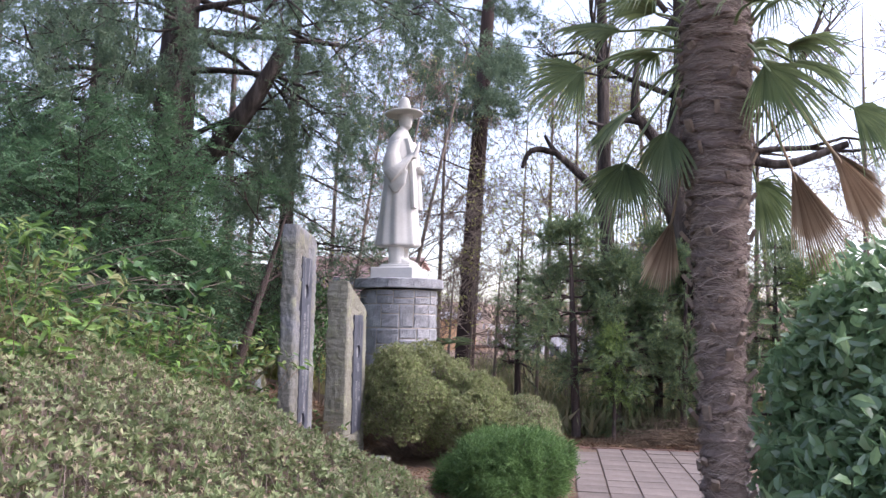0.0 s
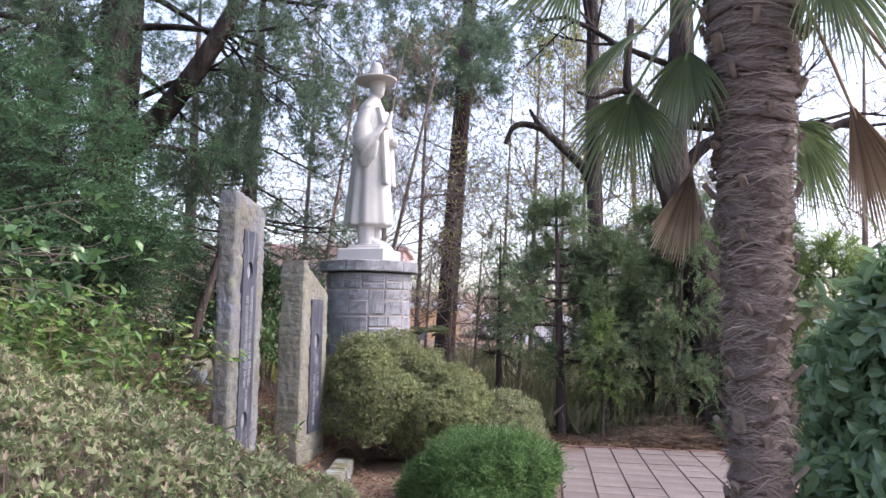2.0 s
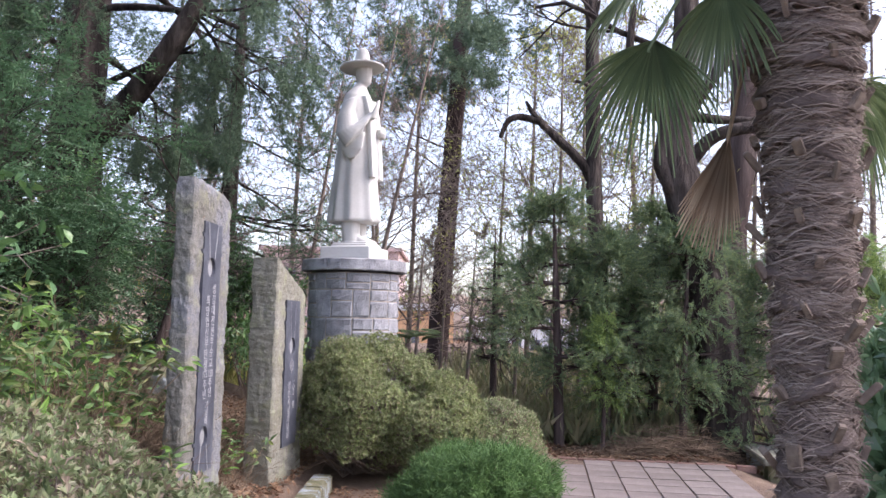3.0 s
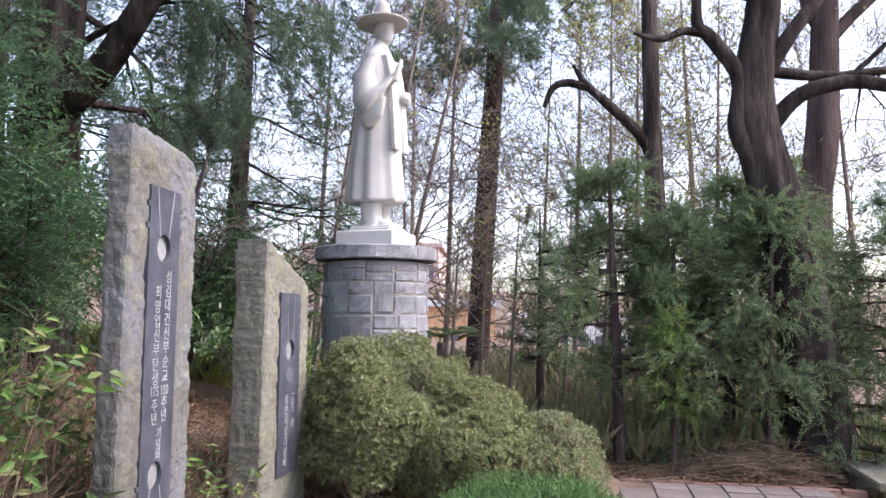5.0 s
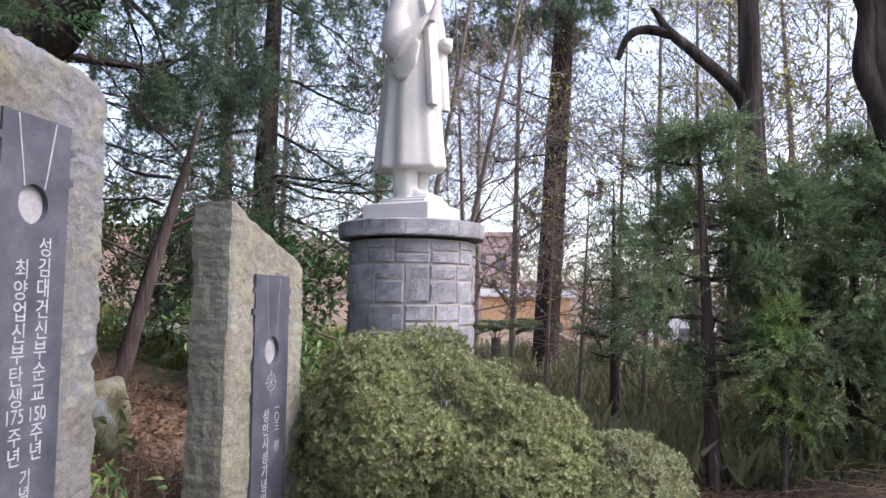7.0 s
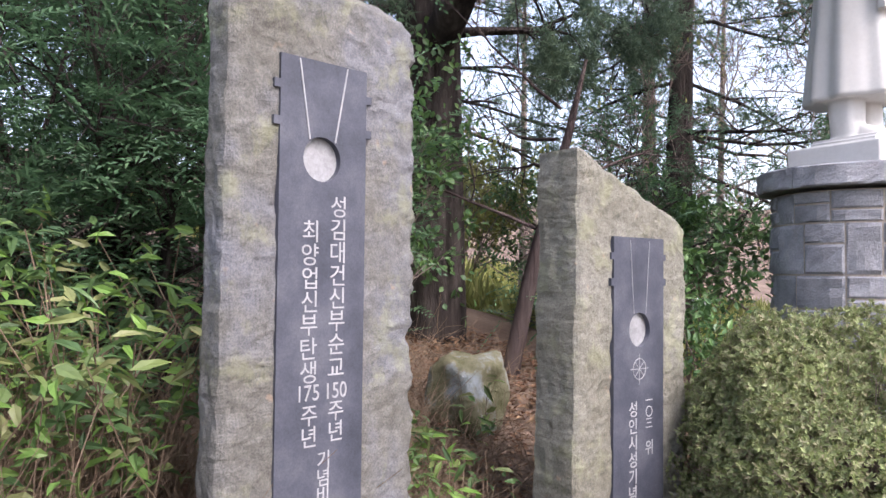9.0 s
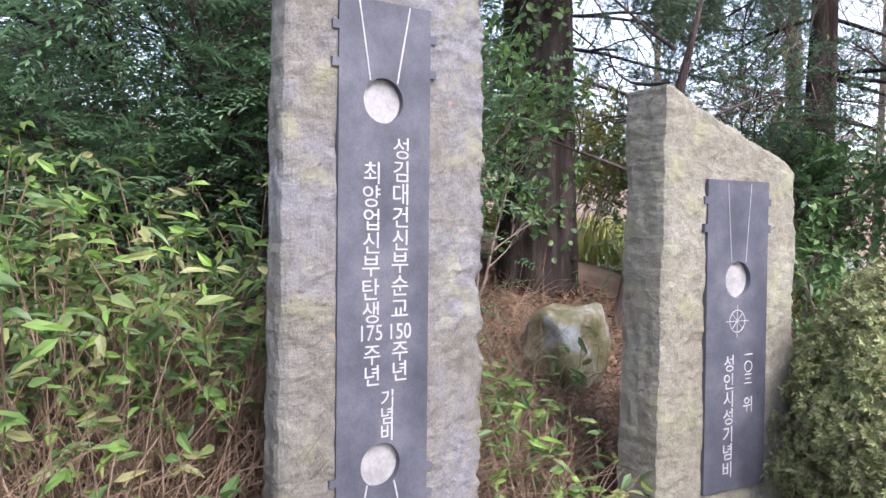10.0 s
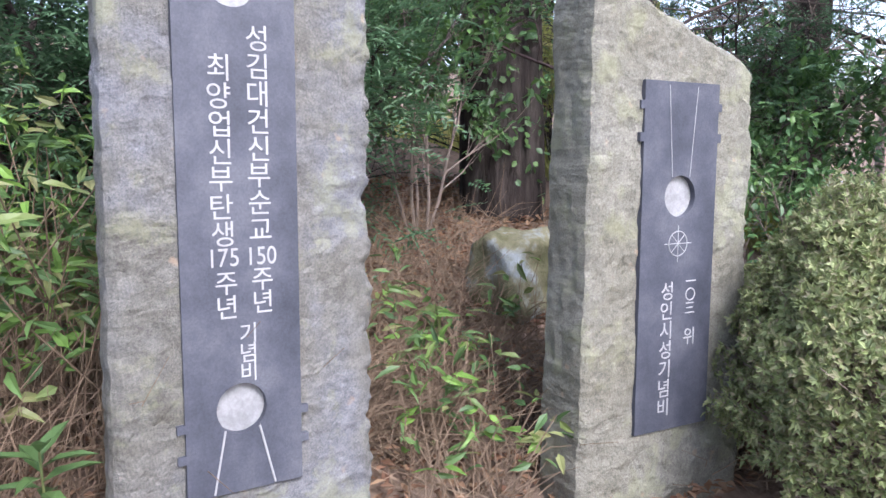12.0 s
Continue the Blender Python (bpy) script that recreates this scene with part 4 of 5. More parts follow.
# old conifer with ivy on the bank
g = gz(-3.5, 9.8)
segs, tips = [], []
for z, a, ln in ((2.4, 30, 1.0), (2.8, -30, 1.3), (3.1, 200, 1.6), (3.3, 60, 1.5), (3.7, -15, 1.9), (3.9, -70, 2.0), (4.3, 10, 2.4), (4.5, -20, 2.5), (4.8, 30, 2.3), (5.0, -45, 2.6), (5.3, 0, 2.6), (5.6, 160, 2.0), (2.6, 230, 1.9), (3.0, 275, 1.9), (3.5, 250, 2.2), (4.1, 290, 2.4), (4.6, 225, 2.2), (4.2, 45, 2.2)):
    a = radians(a)
    grow((-3.5, 9.8, g + z), (math.cos(a), math.sin(a), 0.05), ln, 0.05, 3, segs, tips, 0.5, -0.12, (2, 4), 0.25, 5, 0.55)
V, F = tufts(tips, 21000, 0.08, 0.0095, 0.3, 1.0, 7)
old = tree("cedar_tree", "old dark cedar with thick ivy-clad trunk and drooping boughs", [(-3.5, 9.8, g), (-3.52, 9.8, g + 1.5), (-3.5, 9.8, g + 3.2), (-3.4, 9.8, g + 6.5)], [0.3, 0.27, 0.25, 0.16], M_BARK, segs, (V, F, M_L_PINE), "", 0.08, 22)
V, F, C = limb([(0, 0, 2.2), (0.55, -0.25, 2.55), (1.1, -0.5, 3.1), (1.6, -0.6, 3.9)], [0.15, 0.13, 0.11, 0.08], 12, 0.05, 2)
link_mesh("limb", np_mesh("limb", V, F, True), M_BARK, old, "thick dark limb")
iv = rng.uniform(0, 1, (1500, 3))
ang = iv[:, 0] * 2 * np.pi
IP = np.stack([0.3 * np.cos(ang), 0.3 * np.sin(ang), 0.1 + iv[:, 1] ** 0.8 * 2.3], -1) * np.array([1, 1, 1]) + rng.normal(size=(1500, 3)) * 0.05
IN = unit(np.stack([np.cos(ang), np.sin(ang), 0.3 * np.ones(1500)], -1))
keep = (np.sin(ang * 1.0 + 2.4) + rng.normal(size=1500) * 0.5) > 0.35
V, F = leaves(IP[keep], unit(rand_dirs(keep.sum()) + np.array([0, 0, -0.6])), IN[keep], rng.uniform(0.04, 0.08, keep.sum()), rng.uniform(0.03, 0.055, keep.sum()), LEAF_OVAL)
link_mesh("ivy", np_mesh("ivy", V, F), M_L_IVY, old, "glossy green ivy")

# further conifers on the bank and behind
conifer("cedar_tree", "dark cedar with drooping grey-green foliage", -2.74, 12.5, 7.0, 0.15, 2.0, 1.9, 55000, M_BARK, M_L_PINE, (0.2, 0), 0.45, 0.8, 0.09, 0.0079, "cedars on the bank", 3)
conifer("cedar_tree", "dark cedar with drooping grey-green foliage", -5.8, 12.2, 7.0, 0.22, 1.8, 2.7, 80000, M_BARK, M_L_PINE, (0.1, 0), 0.45, 0.7, 0.09, 0.0079, "cedars on the bank", 3)
conifer("cedar_tree", "dark cedar with drooping grey-green foliage", -4.6, 15.5, 7.5, 0.14, 2.5, 1.8, 30000, M_BARK_RED, M_L_PINE, (0, 0), 0.6, 0.7, 0.09, 0.0079, "cedars on the bank", 3)


def yew(x, y, reach, h, label, n, heads=9):
    """A wild many-stemmed evergreen: stems, boughs and flat sprays of short leaves."""
    g = gz(x, y)
    segs, tips = [], []
    for k in range(heads):
        a = rng.uniform(0, 6.28)
        d = np.array([math.cos(a) * 0.55, math.sin(a) * 0.55, 1.0])
        grow((x + math.cos(a) * 0.12, y + math.sin(a) * 0.12, g), d, h * rng.uniform(0.55, 0.8), 0.035, 3, segs, tips, 0.75, 0.08, (4, 6), 0.3, 4, 0.55)
    V, F = fronds(tips, n // 11, 0.27, 0.055, 0.016, 0.25, 12, 0.45)
    base = np.array([x, y, g])
    ob = empty("yew_shrub", tuple(base), label, "shrub")
    link_mesh("foliage", np_mesh("foliage", V - base, F), M_L_YEW, ob)
    V, F = tubes(segs, 3)
    link_mesh("branchwork", np_mesh("branchwork", V - base, F), M_BARK, ob, "dark twisted stems")
    return ob


yew(-3.6, 7.25, 1.0, 2.4, "tall dense dark green yew on the bank", 46000, 8)
yew(-4.9, 7.0, 1.2, 2.7, "broad dark green yew on the bank", 36000, 7)
yew(-5.4, 8.9, 1.2, 3.2, "tall dark green evergreen at the top of the bank", 30000, 7)
yew(-2.85, 7.1, 0.7, 1.7, "dark green evergreen behind the tall memorial stone", 26000, 6)


def broadleaf(x, y, h, spread, n, label, L=0.07, W=0.036, mat=M_L_IVY):
    """A few thin stems that carry a loose head of oval leaves."""
    g = gz(x, y)
    segs, tips = [], []
    for k in range(5):
        a = k * 1.26 + 0.4
        grow((x + math.cos(a) * 0.05, y + math.sin(a) * 0.05, g), (math.cos(a) * 0.3, math.sin(a) * 0.3, 1), h * 0.62, 0.012, 2, segs, tips, spread, 0.25, (4, 6), 0.2, 4, 0.55)
    tips = [t for t in tips if t[0][2] > g + h * 0.35]
    V, F = sprays(tips, n, L, W, 0.16, LEAF_OVAL, 0.3, 0.4)
    base = np.array([x, y, g])
    ob = empty("broadleaf_shrub", tuple(base), label, "shrub")
    link_mesh("foliage", np_mesh("foliage", V - base, F), mat, ob)
    V, F = tubes(segs, 6)
    link_mesh("stemwork", np_mesh("stemwork", V - base, F), M_TWIG, ob, "thin bare stems")


broadleaf(-4.4, 9.5, 2.2, 0.6, 3000, "dense glossy evergreen behind the ivy-clad trunk", 0.075, 0.04)
broadleaf(-3.05, 8.75, 1.7, 0.5, 2300, "slim evergreen shrub with glossy leaves beside the ivy-clad trunk")
yew(-2.9, 11.7, 0.8, 1.9, "dark evergreen shrub among the far trunks", 15000, 6)
broadleaf(-3.9, 12.3, 1.9, 0.6, 2400, "glossy evergreen shrub among the far trunks")
broadleaf(-2.0, 11.2, 1.5, 0.6, 2600, "glossy evergreen shrub behind the short memorial stone")
broadleaf(-1.6, 10.2, 1.0, 0.6, 1500, "low glossy evergreen beside the pedestal", 0.06, 0.03)
broadleaf(-4.9, 11.6, 1.8, 0.6, 2400, "yellow-green shrub lit behind the trunks", 0.07, 0.035, M_L_SPRING)
broadleaf(-5.3, 12.2, 1.7, 0.7, 3200, "bright yellow-green shrub beyond the ivy-clad trunk", 0.07, 0.035, M_L_SPRING)
broadleaf(-3.6, 13.4, 1.5, 0.6, 2000, "yellow-green shrub behind the trunks", 0.07, 0.035, M_L_SPRING)


# bamboo-like undergrowth on the bank
def undergrowth(name, label, spots, n_stem, h, mat, L, W, per=7, joints=3):
    c = np.mean(np.array(spots), 0)
    base = np.array([c[0], c[1], gz(c[0], c[1])])
    ob = empty(name, tuple(base), label, "shrub")
    segs, P, D = [], [], []
    for k in range(n_stem):
        cx, cy, cr = spots[rng.integers(0, len(spots))]
        x, y = cx + rng.normal() * cr * 0.5, cy + rng.normal() * cr * 0.5
        if x > -1.38 and 6.15 < y < 7.4:
            x = -1.62 - abs(rng.normal()) * 0.2
        p = np.array([x, y, gz(x, y)])
        d = unit(np.array([rng.normal() * 0.25 + (0.1 if x < -2 else -0.05), rng.normal() * 0.25, 1.0]))
        hh = h * rng.uniform(0.5, 1.15)
        prev = p
        for j in range(joints):
            q = prev + d * hh / joints
            segs.append((prev - base, q - base, 0.0026, 0.002))
            d = unit(d + rng.normal(size=3) * 0.2)
            prev = q
            if j:
                for _ in range(per // 2 + (j == joints - 1) * per // 2):
                    P.append(q - base + rng.normal(size=3) * 0.03)
                    D.append(unit(np.array([rng.normal(), rng.normal(), rng.normal() * 0.45])))
    P, D = np.array(P), np.array(D)
    m = len(P)
    V, F = leaves(P, D, unit(np.array([0.35, -0.3, 0.8]) + rand_dirs(m) * 0.8), rng.uniform(0.65, 1.25, m) * L, rng.uniform(0.8, 1.2, m) * W, LEAF_LANCE)
    link_mesh("foliage", np_mesh("foliage", V, F), mat, ob)
    V, F = tubes(segs, 4)
    link_mesh("stemwork", np_mesh("stemwork", V, F), M_DRY, ob, "thin dry stems")
    return ob


undergrowth("dwarf_bamboo", "bright green dwarf bamboo with pointed leaves on the bank", [(-1.75, 5.9, 0.5), (-1.9, 6.6, 0.5), (-2.4, 6.2, 0.6), (-1.65, 6.25, 0.35)], 260, 0.95, M_L_BAMBOO, 0.088, 0.027, 7)
undergrowth("dwarf_bamboo", "tall bright green bamboo rising above the hedge", [(-2.35, 4.2, 0.45), (-2.8, 4.5, 0.6), (-3.2, 5.0, 0.6)], 320, 1.28, M_L_BAMBOO, 0.095, 0.03, 9, 6)
undergrowth("dwarf_bamboo", "green dwarf bamboo behind the end of the hedge", [(-1.9, 5.2, 0.4), (-2.6, 5.5, 0.6), (-3.2, 5.9, 0.7)], 300, 0.9, M_L_BAMBOO, 0.095, 0.03, 8, 4)
undergrowth("dwarf_bamboo", "sparse green sprouts between the memorial stones", [(-1.35, 7.6, 0.25), (-1.6, 7.9, 0.35), (-1.2, 7.75, 0.2), (-1.75, 7.6, 0.3)], 62, 0.42, M_L_BAMBOO, 0.085, 0.024, 5)

# bare twigs with a few oval leaves above the bamboo
g = gz(-3.2, 5.3)
segs, tips = [], []
for k in range(9):
    p, d = np.array([-3.1 + rng.normal() * 0.1, 5.3 + rng.normal() * 0.1, g]), np.array([0.55, -0.05 + rng.normal() * 0.08, 1.0])
    for j in range(7):
        q = p + unit(d) * 0.27
        segs.append((p, q, 0.007 - 0.0007 * j, 0.0063 - 0.0007 * j))
        d = unit(d + np.array([0.16, rng.normal() * 0.1, -0.13 + rng.normal() * 0.1]))
        p = q
        if j > 3:
            e = p + unit(d + rand_dirs(1)[0] * 0.8) * 0.2
            segs.append((p, e, 0.003, 0.0015))
            tips += [(e, d)] * (3 if k < 4 else 1)
base = np.array([-3.1, 5.3, g])
twig_shrub = empty("twig_shrub", tuple(base), "arching bare shrub with a few pale oval leaves", "shrub")
V, F = tubes(segs, 5)
link_mesh("stemwork", np_mesh("stemwork", V - base, F), M_TWIG, twig_shrub, "thin arching twigs")
V, F = sprays(tips, 110, 0.075, 0.042, 0.1, LEAF_OVAL, 0.5)
link_mesh("foliage", np_mesh("foliage", V - base, F), M_L_IVY, twig_shrub)

# dry stems and litter on the bank
def stalks(name, label, spots, n, low, high, lean):
    """Thin bent dry stems that stand or lie about the spots (x, y, spread)."""
    S = np.array(spots)[rng.integers(0, len(spots), n)]
    x, y = S[:, 0] + rng.normal(size=n) * S[:, 2] * 0.55, S[:, 1] + rng.normal(size=n) * S[:, 2] * 0.55
    hit = (x > -1.36) & (y > 6.1) & (y < 7.45)
    x = np.where(hit, -1.42 - np.abs(rng.normal(size=n)) * 0.2, x)
    p = np.stack([x, y, ground_z(x, y) + rng.uniform(0, 0.05, n)], -1)
    d = unit(np.stack([rng.normal(size=n) * lean, rng.normal(size=n) * lean, np.ones(n)], -1))
    e = unit(d + rand_dirs(n) * 0.4 + np.array([0, 0, -0.25]))
    ln = rng.uniform(low, high, n)[:, None]
    m = p + d * ln * 0.55
    q = m + e * ln * 0.45
    pieces = [tubes([(a, b, 0.0022, 0.0018) for a, b in zip(p, m)], 3), tubes([(a, b, 0.0018, 0.0008) for a, b in zip(m, q)], 3)]
    tagged(link_mesh(name, np_mesh(name, *merge(pieces)), M_DRY), label, "undergrowth", kind="stuff")


stalks("dry_stalks", "dry brown stalks standing among the bamboo", [(-1.7, 5.9, 0.5), (-1.9, 6.6, 0.5), (-2.4, 6.2, 0.7), (-2.3, 5.4, 0.7)], 2900, 0.2, 0.75, 0.75)
stalks("dry_stalks", "low tangle of dry brown stalks between the memorial stones", [(-1.4, 7.7, 0.35), (-1.9, 8.0, 0.6), (-2.6, 8.6, 0.8), (-1.2, 8.9, 0.4), (-1.6, 7.3, 0.3)], 3200, 0.12, 0.5, 1.0)


# large-leaved sprouts and one pale fallen leaf by the tall stone
def sprout(x, y, h, count, L, W):
    g = gz(x, y)
    ob = empty("sprout", (x, y, g), "single green shoot with a whorl of long pointed leaves", "plant", "leafy shoots")
    V, F = tubes([((0, 0, -0.02), (0.01, 0.01, h * 0.6), 0.004, 0.0035), ((0.01, 0.01, h * 0.6), (0.02, 0.0, h), 0.0035, 0.003)], 6)
    link_mesh("stem", np_mesh("stem", V, F), M_L_BAMBOO, ob)
    for k in range(count):
        a = k * 2.4
        d = np.array([[math.cos(a), math.sin(a), 0.75 - 0.09 * k]])
        V, F = leaves(np.array([[0.02, 0.0, h - 0.012 * k]]), d, np.array([[0, 0, 1.0]]), np.array([L * rng.uniform(0.8, 1.1)]), np.array([W]), LEAF_LANCE)
        link_mesh("leaf", np_mesh("leaf", V, F), M_L_BAMBOO, ob)


for x, y, h, count, L, W in ((-1.14, 6.41, 0.5, 11, 0.14, 0.042), (-1.3, 6.1, 0.4, 8, 0.13, 0.04), (-1.5, 5.85, 0.5, 7, 0.12, 0.038)):
    sprout(x, y, h, count, L, W)
V, F = leaves(np.array([[0.0, 0, 0]]), np.array([[0.2, 0.4, 0.9]]), np.array([[0.8, -0.5, 0.3]]), np.array([0.1]), np.array([0.075]), LEAF_OVAL)
fallen = link_mesh("fallen_leaf", np_mesh("fallen_leaf", V, F), M_L_DEAD)
fallen.matrix_basis = Matrix.Translation((-1.9, 6.28, gz(-1.9, 6.28) + 0.03))
tagged(fallen, "pale dry curled leaf caught among the stalks", "leaf")

def litter(name, label, x0, x1, y0, y1, n, L=0.05, lift=0.02):
    x, y = rng.uniform(x0, x1, n), rng.uniform(y0, y1, n)
    P = np.stack([x, y, ground_z(x, y) + 0.02 + rng.uniform(0, lift, n)], -1)
    D = unit(np.stack([rng.normal(size=n), rng.normal(size=n), rng.normal(size=n) * 0.25], -1))
    V, F = leaves(P, D, unit(np.array([0, 0, 1.0]) + rand_dirs(n) * 0.5), rng.uniform(0.6, 1.3, n) * L, rng.uniform(0.5, 0.9, n) * L * 0.6, LEAF_SIMPLE)
    tagged(link_mesh(name, np_mesh(name, V, F), M_L_LITTER), label, "leaf litter", kind="stuff")


litter("leaf_litter", "reddish-brown fallen leaves beyond the paving", 1.2, 5.2, 10.65, 12.2, 9000)
litter("leaf_litter", "brown fallen leaves between the memorial stones", -4.4, -0.75, 5.6, 10.2, 15000, 0.06, 0.04)
litter("leaf_litter", "brown fallen leaves under the shrubs", -0.6, 1.3, 6.85, 8.4, 2500, 0.04)

# brush pile of cut twigs
segs = []
for k in range(900):
    x, y = rng.normal(3.1, 0.55), rng.normal(11.0, 0.16)
    p = np.array([x, y, gz(x, y) + abs(rng.normal()) * 0.14 * math.exp(-((x - 3.2) / 0.8) ** 2) + 0.02])
    d = unit(np.array([rng.normal(), rng.normal() * 0.5, rng.normal() * 0.12]))
    ln = rng.uniform(0.12, 0.6)
    segs.append((p - d * ln / 2, p + d * ln / 2, rng.uniform(0.0015, 0.005), 0.0015))
V, F = tubes(segs, 4)
tagged(link_mesh("brush_pile", np_mesh("brush_pile", V, F), M_DRY), "heap of dry cut twigs beyond the paving", "brush pile", kind="stuff")

# large old tree with forked limbs
g = gz(3.75, 11.5)
segs, tips = [], []
for p, d, ln, r in (((3.3, 11.5, 5.0), (-1, 0, 0.6), 2.0, 0.05), ((3.35, 11.5, 4.2), (1, 0.2, 0.3), 2.6, 0.07), ((3.2, 11.5, 6), (0.3, 0.3, 1), 2.6, 0.07), ((3.2, 11.5, 6.3), (-0.6, -0.3, 0.8), 2.4, 0.06)):
    grow(p, d, ln, r, 3, segs, tips, 0.55, 0.1, (2, 4), 0.35, 5, 0.6)
big = tree("old_tree", "large old tree with thick dark trunk and winding bare limbs", [(3.9, 11.5, g), (3.84, 11.5, g + 1.2), (3.55, 11.5, g + 2.7), (3.3, 11.5, g + 3.9), (3.45, 11.5, g + 5.3), (3.4, 11.5, g + 7.5)], [0.34, 0.28, 0.25, 0.22, 0.17, 0.1], M_BARK, segs, None, "", 0.09, 22)
for pts, rr in ((((3.4, 11.45, 3.0), (3.1, 11.4, 3.5), (3.12, 11.4, 4.08), (2.83, 11.4, 4.53), (2.69, 11.4, 4.75), (2.75, 11.4, 5.6)), (0.11, 0.1, 0.085, 0.075, 0.06, 0.04)), (((2.8, 11.4, 4.57), (2.55, 11.38, 4.6), (2.3, 11.35, 4.5), (2.0, 11.3, 4.55)), (0.05, 0.045, 0.035, 0.02)), (((3.4, 11.5, 3.5), (3.77, 11.4, 3.9), (4.27, 11.3, 4.0), (4.8, 11.2, 3.93), (5.6, 11.1, 4.2)), (0.1, 0.085, 0.075, 0.065, 0.05)), (((3.45, 11.5, 4.2), (3.7, 11.4, 4.6), (4.05, 11.4, 5.1), (4.4, 11.4, 6.0)), (0.1, 0.08, 0.07, 0.05))):
    V, F, C = limb([np.array(p) - np.array((3.9, 11.5, g)) for p in pts], rr, 12, 0.07, pts[0][0])
    link_mesh("limb", np_mesh("limb", V, F, True), M_BARK, big, "winding dark limb")
g = gz(5.6, 14.2)
segs, tips = [], []
grow((5.3, 14.2, 5.5), (0.8, 0, 0.8), 2.6, 0.1, 3, segs, tips, 0.55, 0.1, (2, 4), 0.3, 5, 0.6)
grow((5.3, 14.2, 5.5), (-0.5, 0, 1), 2.6, 0.1, 3, segs, tips, 0.55, 0.1, (2, 4), 0.3, 5, 0.6)
tree("old_tree", "grey-brown forked tree behind the cypresses", [(5.15, 14.2, g), (4.97, 14.2, g + 3), (5.19, 14.2, g + 4.6), (5.35, 14.2, g + 8)], [0.3, 0.26, 0.22, 0.14], M_BARK_RED, segs, None)
# broken tree with one bent limb
g = gz(2.45, 13.0)
segs, tips = [], []
grow((2.5, 13, 5), (0.2, 0, 1), 2.5, 0.05, 3, segs, tips, 0.5, 0.1)
bent = tree("bare_tree", "slim dark tree with one bent broken limb", [(2.75, 13.0, g), (2.65, 13, g + 2), (2.55, 13, g + 3.5), (2.5, 13, g + 8)], [0.15, 0.13, 0.12, 0.07], M_BARK, segs, None, "bare trees")
for pts, rr in ((((2.57, 13, 3.45), (2.38, 12.95, 3.83), (2.0, 12.92, 4.2), (1.7, 12.9, 4.48), (1.53, 12.9, 4.75)), (0.075, 0.07, 0.065, 0.05, 0.02)), (((1.72, 12.9, 4.45), (1.45, 12.9, 4.52), (1.27, 12.9, 4.45), (1.16, 12.9, 4.2)), (0.055, 0.05, 0.045, 0.03))):
    V, F, C = limb([np.array(p) - np.array((2.75, 13.0, g)) for p in pts], rr, 10, 0.1, pts[0][0])
    link_mesh("limb", np_mesh("limb", V, F, True), M_BARK, bent, "bent broken limb")


# bare and budding trees in the distance
def bare_tree(x, y, h, r, leafy, lean=0.0):
    g = gz(x, y)
    segs, tips = [], []
    for z in np.linspace(h * 0.12, h * 0.9, int(h * 1.25)):
        a = rng.uniform(0, 6.28)
        grow((x + lean * z / h, y, g + z), (math.cos(a), math.sin(a), 0.5), h * 0.24 * (1.25 - z / h), r * 0.3 * (1.15 - z / h), 3, segs, tips, 0.65, 0.1, (3, 5), 0.4, 3, 0.64, 0.005)
    lf = None
    if leafy:
        V, F = sprays(tips, leafy, 0.07, 0.035, 0.3, LEAF_SIMPLE, 0.1)
        lf = (V, F, M_L_SPRING)
    return tree("bare_tree", "slender bare tree with sparse budding twigs" if leafy else "slender bare tree with fine twigs", [(x, y, g), (x + lean * 0.3, y, g + h * 0.3), (x + lean * 0.6, y, g + h * 0.6), (x + lean, y, g + h)], [r * 0.7, r * 0.55, r * 0.4, r * 0.08], M_TWIG, segs, lf, "bare trees", 0.04, 8)


for x, y, h, r, lf, ln in ((-1.9, 13.2, 6.5, 0.06, 300, 0.9), (1.5, 19.4, 7.5, 0.07, 300, 0.3), (2.8, 15.6, 7, 0.07, 2500, 0.1), (3.9, 15.2, 7, 0.07, 2000, 0.2), (-0.9, 16.4, 7, 0.06, 200, -0.3), (4.2, 14.8, 7, 0.07, 900, 0.3), (6.3, 15.4, 7.5, 0.08, 400, -0.5), (8.0, 13.4, 7, 0.08, 300, -0.3), (-1.6, 14.5, 7, 0.07, 0, 1.2), (-1.3, 15.5, 7.5, 0.08, 500, 1.6), (-0.5, 20, 9, 0.1, 1500, 0.2), (2.6, 17, 8, 0.08, 2500, 0.1), (2.2, 19, 9, 0.09, 2500, 0.2), (3.4, 18, 9, 0.1, 1500, 0.2), (4.8, 19, 9.5, 0.12, 500, -0.4),
                           (6.8, 18, 9, 0.1, 500, 0.3), (8.8, 17, 9, 0.12, 400, 0.2), (-3.2, 19, 9, 0.1, 1500, 0.3), (-5.5, 20, 9, 0.12, 1200, 0.2), (-8, 17, 8.5, 0.12, 600, 0), (-7.5, 12, 8, 0.13, 500, 0.3), (-1.8, 25, 10, 0.12, 2500, 0), ):
    bare_tree(x, y, h, r, lf, ln)

# low twiggy saplings between the far trunks
for x, y, h in ((0.75, 14.4, 3.0), (1.5, 14.1, 3.4), (2.1, 14.6, 3.2), (-0.1, 14.0, 2.8), (3.0, 13.6, 3.0), (0.3, 15.4, 3.2)):
    bare_tree(x, y, h, 0.05, 160, 0.15)

